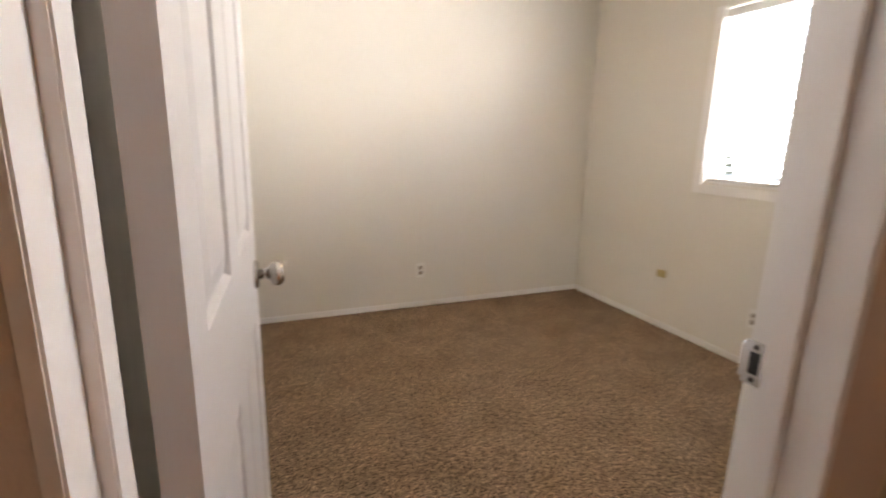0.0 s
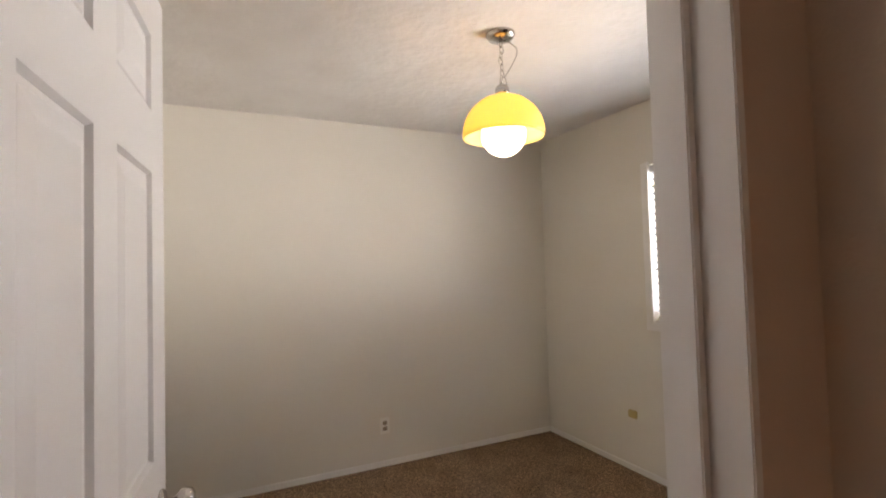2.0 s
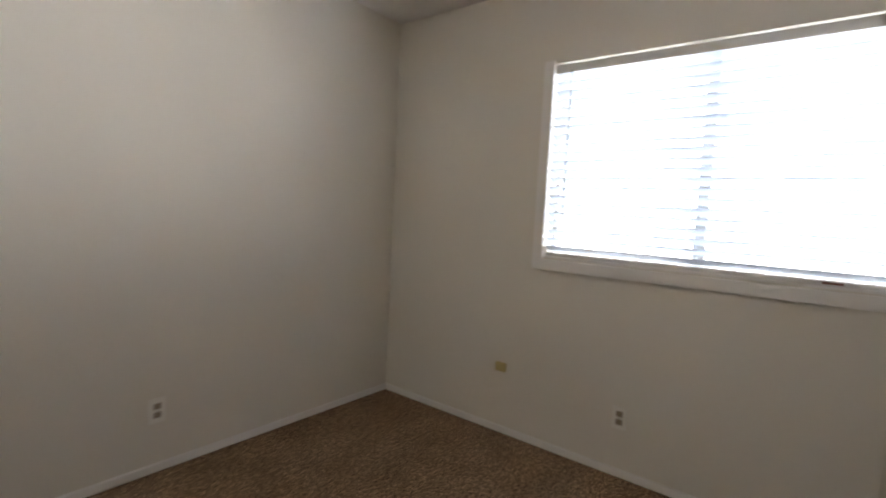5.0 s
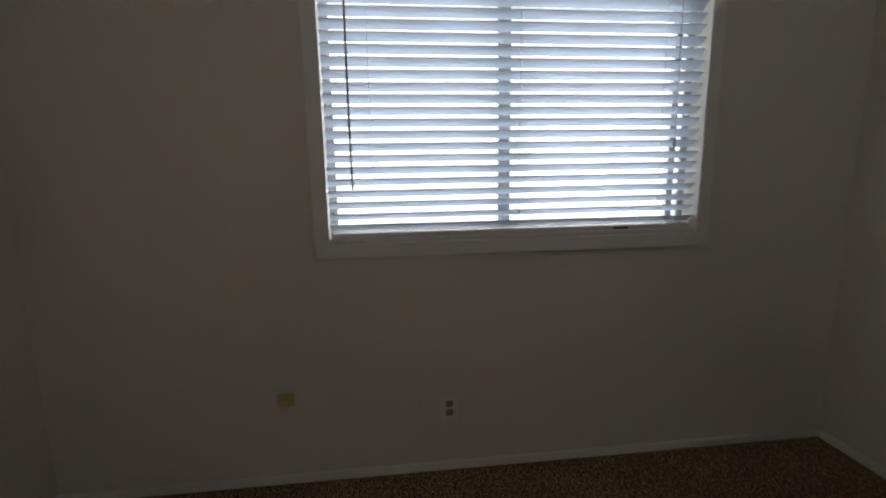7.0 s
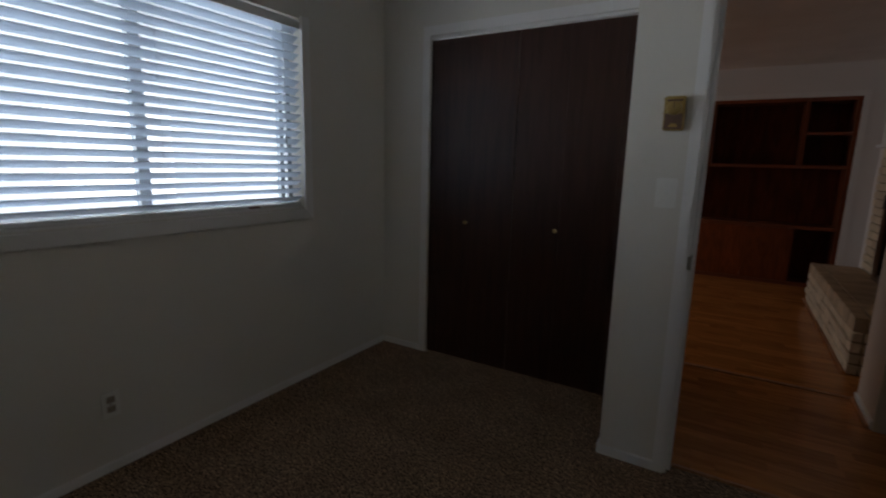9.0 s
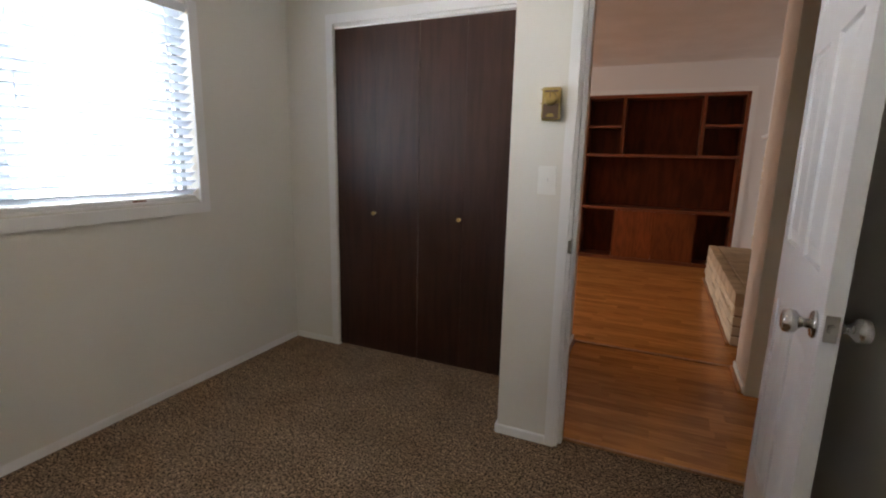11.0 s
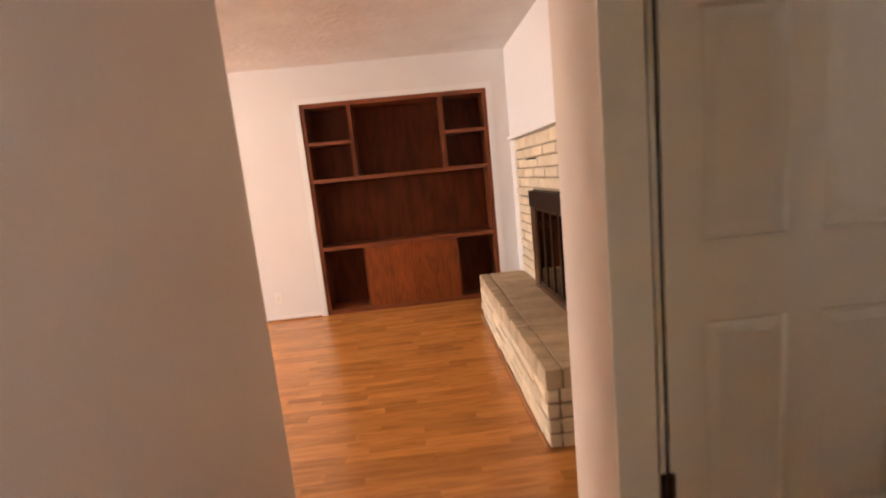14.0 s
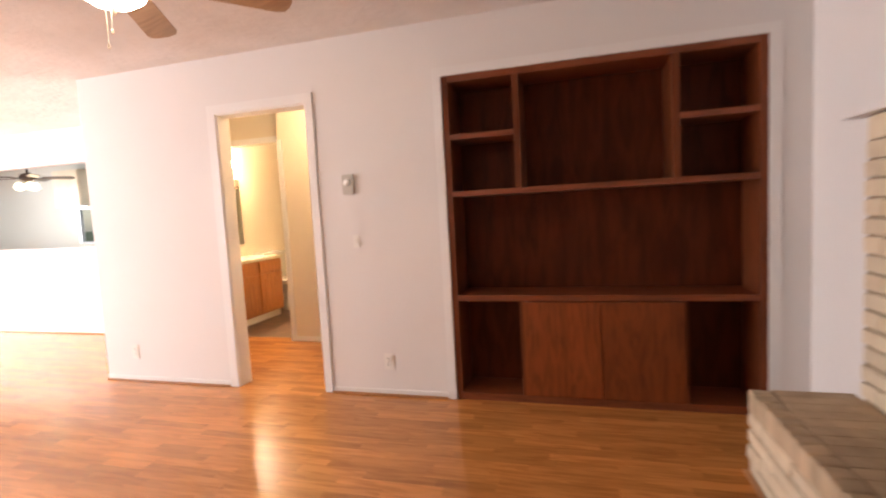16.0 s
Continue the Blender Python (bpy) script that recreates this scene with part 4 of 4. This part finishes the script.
# ---- ceiling fans ----
def ceiling_fan(at, drop, turn, blades, radius, blade_mat, body_mat, bowl_mat, label, lamps=1):
    x, y = at
    f = thing("ceiling_fan", (x, y, H), label, "ceiling fan")
    bm = bmesh.new()
    lathe(bm, [(0.0, H), (0.065, H), (0.07, H - 0.02), (0.045, H - 0.05), (0.016, H - 0.06), (0.016, drop + 0.13), (0.05, drop + 0.12), (0.10, drop + 0.09), (0.11, drop + 0.04), (0.09, drop), (0.05, drop - 0.02), (0.0, drop - 0.02)],
          Matrix.Translation((x, y, 0)), 32)
    part("motor_housing", bm, body_mat, f, "enamelled motor housing", smooth=True)
    for k in range(blades):
        m = Matrix.Translation((x, y, drop + (0.005 if lamps == 1 else 0.045))) @ Matrix.Rotation(radians(turn + 360 / blades * k), 4, "Z") @ Matrix.Rotation(radians(-13), 4, "X")
        bm = bmesh.new()
        pts = [(0.19, -0.05), (0.24, -0.058), (radius - 0.05, -0.068), (radius - 0.015, -0.055), (radius, -0.02), (radius, 0.02), (radius - 0.015, 0.055), (radius - 0.05, 0.068), (0.24, 0.058), (0.19, 0.05)]
        lo = [bm.verts.new((a, b, -0.003)) for a, b in pts]
        up = [bm.verts.new((a, b, 0.003)) for a, b in pts]
        bm.faces.new(lo[::-1])
        bm.faces.new(up)
        for q in range(len(pts)):
            bm.faces.new((lo[q], lo[(q + 1) % len(pts)], up[(q + 1) % len(pts)], up[q]))
        bl = part("blade", moved(bm, m), blade_mat, f)
        part("blade_iron", moved(boxes((0.08, 0.23, -0.018, 0.018, -0.010, -0.003)), m), body_mat, bl, "metal blade iron", 0.002)
    if lamps == 1:
        bm = bmesh.new()
        lathe(bm, [(0.0, drop - 0.125), (0.03, drop - 0.122), (0.07, drop - 0.110), (0.105, drop - 0.085), (0.126, drop - 0.05), (0.130, drop - 0.030), (0.0, drop - 0.030)], Matrix.Translation((x, y, 0)), 36)
        ring = bmesh.new()
        lathe(ring, [(0.07, drop - 0.004), (0.135, drop - 0.006), (0.156, drop - 0.014), (0.160, drop - 0.024), (0.154, drop - 0.034), (0.136, drop - 0.040), (0.131, drop - 0.034), (0.07, drop - 0.024)], Matrix.Translation((x, y, 0)), 40)
        part("fitter_ring", ring, M_BRASS, f, "embossed brass ring round the bowl", smooth=True)
        part("light_bowl", bm, bowl_mat, f, "glowing white glass bowl", smooth=True)
        bm = bmesh.new()
        lathe(bm, [(0.0, drop - 0.155), (0.008, drop - 0.15), (0.014, drop - 0.135), (0.022, drop - 0.122), (0.0, drop - 0.120)], Matrix.Translation((x, y, 0)), 16)
        part("finial", bm, body_mat, f, smooth=True)
        for dx, ln in ((0.012, 0.10), (-0.012, 0.05)):
            bm = bmesh.new()
            tube(bm, [(x + dx, y + 0.02, drop - 0.115), (x + dx, y + 0.02, drop - 0.16), (x + dx + 0.002, y + 0.02, drop - 0.16 - ln)], 0.0016, 6)
            lathe(bm, [(0.0, 0.0), (0.005, 0.004), (0.004, 0.018), (0.0, 0.020)], Matrix.Translation((x + dx + 0.002, y + 0.02, drop - 0.178 - ln)), 8)
            part("pull_chain", bm, body_mat, f)
    else:
        for k in range(lamps):
            a = radians(turn + 30 + 360 / lamps * k)
            px, py = x + 0.11 * math.cos(a), y + 0.11 * math.sin(a)
            bm = bmesh.new()
            lathe(bm, [(0.0, drop - 0.15), (0.055, drop - 0.14), (0.068, drop - 0.10), (0.05, drop - 0.05), (0.02, drop - 0.03), (0.0, drop - 0.03)], Matrix.Translation((px, py, 0)), 20)
            part("glass_shade", bm, bowl_mat, f, "glowing tulip glass shade", smooth=True)
    return f


ceiling_fan((2.585, -3.01), 2.19, -132, 5, 0.66, M_BLADE, M_CREAMMETAL, M_BOWL, "cream ceiling fan with five maple blades and a lit bowl")
ceiling_fan((9.38, -7.2), 2.08, 12, 5, 0.60, M_DARKBLADE, M_DARKMETAL, M_KITGLOBE, "dark bladed kitchen ceiling fan with lit glass shades", 3)

# ---- bathroom ----
van = thing("vanity", (4.97, -6.5, 0), "honey oak bathroom vanity cabinet with doors and drawers", "vanity")
VX, V0, V1 = 4.70, -6.99, -6.03
part("body", boxes((VX + 0.02, 5.245, V0, V1, 0.09, 0.755)), M_VANITY, van, bevel=0.003)
part("toe_kick", boxes((VX + 0.07, 5.245, V0 + 0.01, V1 - 0.01, 0.0, 0.09)), M_TRIM, van, "white toe kick")
for q in range(2):
    a = V0 + 0.02 + q * 0.47
    part("drawer", boxes((VX, VX + 0.02, a, a + 0.44, 0.61, 0.735)), M_VANITY, van, bevel=0.006)
    d = part("door", boxes((VX, VX + 0.02, a, a + 0.44, 0.12, 0.59)), M_VANITY, van, bevel=0.006)
    part("panel", boxes((VX - 0.006, VX + 0.002, a + 0.07, a + 0.37, 0.19, 0.52)), M_VANITY, d, bevel=0.005)
part("countertop", boxes((VX - 0.02, 5.245, V0 - 0.01, V1 + 0.01, 0.755, 0.79), (5.225, 5.245, V0 - 0.01, V1 + 0.01, 0.79, 0.87)), M_COUNTER, van, "cream moulded vanity top with a backsplash", 0.005)
mir = thing("bathroom_mirror", (5.24, -6.6, 1.0), "frameless wall mirror above the vanity", "mirror")
part("mirror_glass", boxes((5.238, 5.248, V0 + 0.02, V1 - 0.02, 0.95, 1.80)), M_MIRROR, mir, bevel=0.002)
lit = thing("vanity_light", (5.2, -6.6, 1.95), "bathroom light bar with glowing round bulbs", "wall lamp")
part("bar", boxes((5.20, 5.248, -6.9, -6.2, 1.93, 2.03)), M_NICKEL, lit, bevel=0.004)
for q in range(4):
    bm = bmesh.new()
    lathe(bm, [(0.05 * math.sin(radians(180 - 180 * s / 10)) + 1e-5, 0.05 * math.cos(radians(180 - 180 * s / 10))) for s in range(11)], Matrix.Translation((5.15, -6.81 + 0.175 * q, 1.98)), 16)
    part("bulb", bm, M_BATHGLOBE, lit, "glowing round bulb", smooth=True)
toi = thing("toilet", (4.95, -7.36, 0), "white china toilet beyond the vanity", "toilet")
bm = bmesh.new()
lathe(bm, [(0.0, 0.0), (0.13, 0.0), (0.12, 0.06), (0.10, 0.18), (0.14, 0.28), (0.19, 0.36), (0.20, 0.39), (0.0, 0.39)], Matrix.Translation((4.82, -7.36, 0)) @ Matrix.Diagonal((1.2, 0.95, 1, 1)), 28)
part("bowl", bm, M_CHINA, toi, smooth=True)
bm = bmesh.new()
lathe(bm, [(0.0, 0.39), (0.205, 0.392), (0.21, 0.405), (0.205, 0.42), (0.0, 0.425)], Matrix.Translation((4.82, -7.36, 0)) @ Matrix.Diagonal((1.2, 0.95, 1, 1)), 28)
part("lid", bm, M_CHINA, toi, "closed white toilet lid", smooth=True)
part("cistern", boxes((5.05, 5.24, -7.59, -7.13, 0.38, 0.76)), M_CHINA, toi, bevel=0.015)
part("cistern_lid", boxes((5.04, 5.245, -7.60, -7.12, 0.76, 0.80)), M_CHINA, toi, bevel=0.008)
tub = thing("bathtub", (4.3, -8.4, 0), "white bathtub with sliding glass shower doors", "bathtub")
part("apron", boxes((3.3, 5.25, -8.26, -8.20, 0.0, 0.45)), M_CHINA, tub, bevel=0.01)
part("tub_floor", boxes((3.3, 5.25, -9.0, -8.26, 0.1, 0.15)), M_CHINA, tub, bevel=0.004)
for z in (0.45, 1.78):
    part("rail", boxes((3.3, 5.25, -8.25, -8.22, z, z + 0.03)), M_NICKEL, tub, "metal shower door rail", 0.003)
for a, b in ((3.32, 4.30), (4.26, 5.23)):
    part("shower_door", boxes((a, b, -8.24, -8.232, 0.48, 1.78)), glass("frosted_glass", (0.9, 0.95, 0.9), 0.35), tub, "frosted glass sliding panel")
    part("door_stile", boxes((a, a + 0.025, -8.248, -8.228, 0.48, 1.78)), M_NICKEL, tub, "metal stile", 0.002)

vlamp = thing("ceiling_light", (3.2, -5.3, H), "round flush ceiling light of the bath vestibule, lit", "ceiling light")
bm = bmesh.new()
lathe(bm, [(0.0, H - 0.20), (0.07, H - 0.19), (0.12, H - 0.15), (0.14, H - 0.09), (0.12, H - 0.035), (0.0, H - 0.018)], Matrix.Translation((3.2, -5.3, 0)), 28)
part("bowl", bm, M_VESTLAMP, vlamp, "glowing glass bowl", smooth=True)
bm = bmesh.new()
lathe(bm, [(0.0, H - 0.02), (0.13, H - 0.02), (0.13, H), (0.0, H)], Matrix.Translation((3.2, -5.3, 0)), 28)
part("base", bm, M_NICKEL, vlamp, "metal base")

# ---- kitchen, through the pass-through ----
kw = thing("window_2", (9.51, -8.24, 1.0), "small bright kitchen window", "window", kind="structure")
part("window_frame", boxes((9.28, 9.31, -8.27, -8.22, 1.0, 1.64), (9.71, 9.74, -8.27, -8.22, 1.0, 1.64), (9.31, 9.71, -8.27, -8.22, 1.0, 1.03), (9.31, 9.71, -8.27, -8.22, 1.61, 1.64)), M_ALU, kw, bevel=0.002)
vl = thing("wall_cabinet", (9.5, -8.02, 1.65), "cream kitchen wall cabinet above the small window", "cabinet")
part("body", boxes((9.20, 9.80, -8.198, -7.88, 1.66, 2.30)), M_COUNTER, vl, "cream cabinet body", bevel=0.004)
part("door", boxes((9.21, 9.79, -7.88, -7.86, 1.67, 2.29)), M_COUNTER, vl, bevel=0.005)

# ---- outside ----
hs = thing("neighbour_house", (14, 0.5, -0.3), "pale neighbouring house with a grey shingle roof", "house")
part("wall", boxes((13, 20, -5, 1.5, -0.3, 2.3)), M_SIDING, hs)
bm = bmesh.new()
for v in ((12.4, 1.9, 2.3), (12.4, -5.4, 2.3), (20.6, 1.9, 2.3), (20.6, -5.4, 2.3), (12.4, -1.75, 4.6), (20.6, -1.75, 4.6)):
    bm.verts.new(v)
bm.verts.ensure_lookup_table()
for fc in ((0, 2, 5, 4), (1, 4, 5, 3), (0, 4, 1), (2, 3, 5), (0, 1, 3, 2)):
    bm.faces.new([bm.verts[i] for i in fc])
part("roof", bm, M_ROOF, hs, "grey shingle gable roof")

# ---- floor strips ----
STRIP = 0.0645
strip_me = {}


def strip_mesh(length):
    if length not in strip_me:
        bm = boxes((0.00015, length - 0.00015, 0.00015, STRIP - 0.00015, -0.013, 0.0))
        strip_me[length] = mesh_of("floor_strip", bm, M_OAKFLOOR)
    return strip_me[length]


def lay_strips(floor, x0, x1, y0, y1, near, rest_name, rest_label):
    """Rows of short strips along x. Those inside near = (x0, x1, y0, y1) are parts, the rest one mesh."""
    rest = bmesh.new()
    rows = int((y1 - y0) / STRIP)
    lens = (0.28, 0.36, 0.44, 0.52)
    made = 0
    for r in range(rows + 1):
        y = y1 - (r + 1) * STRIP
        x = x0 - random.uniform(0, 0.4)
        while x < x1:
            ln = random.choice(lens)
            a, b = max(x, x0), min(x + ln, x1)
            whole = a == x and b == x + ln and y > y0
            mid = (x + ln / 2, y)
            if whole and near[0] < mid[0] < near[1] and near[2] < mid[1] < near[3] and made < 300:
                s = new("floor_strip", strip_mesh(ln))
                s.location = (x, y, 0)
                s.parent = floor
                made += 1
            elif b - a > 0.004:
                box(rest, a + 0.00015, b - 0.00015, max(y, y0) + 0.00015, y + STRIP - 0.00015, -0.013, 0.0)
            x += ln
    ob = new(rest_name, mesh_of(rest_name, rest, M_OAKFLOOR))
    ob.parent = floor
    tagged(ob, rest_label, kind="stuff")


lay_strips(HALLFLOOR, -0.78, 1.30, -1.34, -0.056, (0.14, 1.40, -1.34, -0.06), "floor_strips", "short orange-brown laminate strips along the hall's edges")
lay_strips(LIVFLOOR, -0.5, 12.9, -5.88, -1.35, (0.3, 2.9, -4.2, -1.36), "floor_strips", "orange-brown laminate strips of the living room floor")

# ---- brickwork ----
BX = -0.135  # face of the brick
bw = thing("brick_wall", (-0.25, -2.7, 0.39), "cream painted brick chimney wall round the fireplace", "brick wall", kind="structure")
part("mortar", boxes((-0.246, BX - 0.012, -3.826, F0, 0, 1.533), (-0.246, BX - 0.012, F1 + 0.018, -1.35, 0, 1.533), (-0.246, BX - 0.012, F0, F1 + 0.018, 1.126, 1.533)), M_MORTAR, bw, "sunken grey-brown mortar")
brick_cache = {}


def brick_mesh(key, dx, dy, dz, material, rough):
    if key not in brick_cache:
        bm = bmesh.new()
        box(bm, -dx / 2, dx / 2, -dy / 2, dy / 2, -dz / 2, dz / 2)
        bmesh.ops.bevel(bm, geom=bm.edges[:], offset=min(dx, dy, dz) * (0.035 if key[0] == "back" else 0.11), segments=1, affect="EDGES")
        for v in bm.verts:
            v.co += Vector((random.uniform(-1, 1), random.uniform(-1, 1), random.uniform(-1, 1))) * rough
        brick_cache[key] = mesh_of("brick", bm, material)
    return brick_cache[key]


def lay_brick(owner, key, at, size, material, rough=0.003, tilt=0.6):
    b = new("brick", brick_mesh(key, *size, material, rough))
    b.matrix_basis = Matrix.Translation(at) @ Matrix.Rotation(radians(random.uniform(-tilt, tilt)), 4, "X") @ Matrix.Rotation(radians(random.uniform(-tilt, tilt)), 4, "Z")
    return adopt(b, owner)


COURSE, LONG = 0.0738, 0.305
for c in range(15):
    z0 = 0.403 + c * COURSE
    high = COURSE if c < 14 else 0.092
    zc = z0 + high / 2
    y = -3.864 if c % 2 else -4.017
    while y < -1.36:
        a, b = max(y, -3.83), min(y + LONG, -1.355)
        spans = [(a, b)] if b - a > 0.03 else []
        if z0 < 1.10:
            spans = [(p, q) for p, q in ((a, min(b, F0 - 0.004)), (max(a, F1 + 0.012), b)) if q - p > 0.03]
        for p, q in spans:
            if q - p < 0.03:
                continue
            ln = round((q - p) - 0.005, 3)
            v = random.randrange(3)
            lay_brick(bw, ("w", ln, v, high), (BX - 0.03 + random.uniform(-0.004, 0.005), (p + q) / 2, zc), (0.06, ln, high - 0.009), M_BRICK, 0.003)
        y += LONG

he = thing("hearth", (0.05, -2.9, 0), "raised brick hearth with worn tan top and cream sides", "hearth", kind="structure")
HY0, HY1, HX, HZ = -3.907, -1.768, 0.25, 0.39
part("core", boxes((-0.13, HX - 0.012, HY0 + 0.012, HY1 - 0.012, 0, HZ - 0.010)), M_MORTAR, he, "mortar core of the hearth")
n = 30
st = (HY1 - HY0) / n
for k in range(n):
    yc = HY0 + (k + 0.5) * st
    v = random.randrange(3)
    lay_brick(he, ("cap", v), (HX - 0.042 + 0.002 * random.uniform(-1, 1), yc, HZ - 0.05), (0.082, st - 0.006, 0.10), M_HEARTH, 0.0022, 0.4)
    lay_brick(he, ("back", v), (0.007, yc, HZ - 0.05), (0.306, st - 0.004, 0.10), M_HEARTH, 0.0008, 0.05)
for c in range(4):
    zc = 0.036 + c * 0.0735
    y = HY0 - (0.14 if c % 2 else 0)
    while y < HY1:
        a, b = max(y, HY0), min(y + 0.29, HY1)
        if b - a > 0.04:
            ln = round(b - a - 0.006, 3)
            lay_brick(he, ("f", ln, random.randrange(3)), (HX - 0.032 + random.uniform(-0.004, 0.006), (a + b) / 2, zc), (0.06, ln, 0.062), M_BRICK, 0.004)
        y += 0.29
    for q in range(2):
        ln = 0.18
        lay_brick(he, ("e", random.randrange(3)), (HX - 0.155 - q * 0.185, HY1 - 0.030 + random.uniform(-0.003, 0.003), zc), (ln - 0.01, 0.06, 0.062), M_BRICK, 0.004)
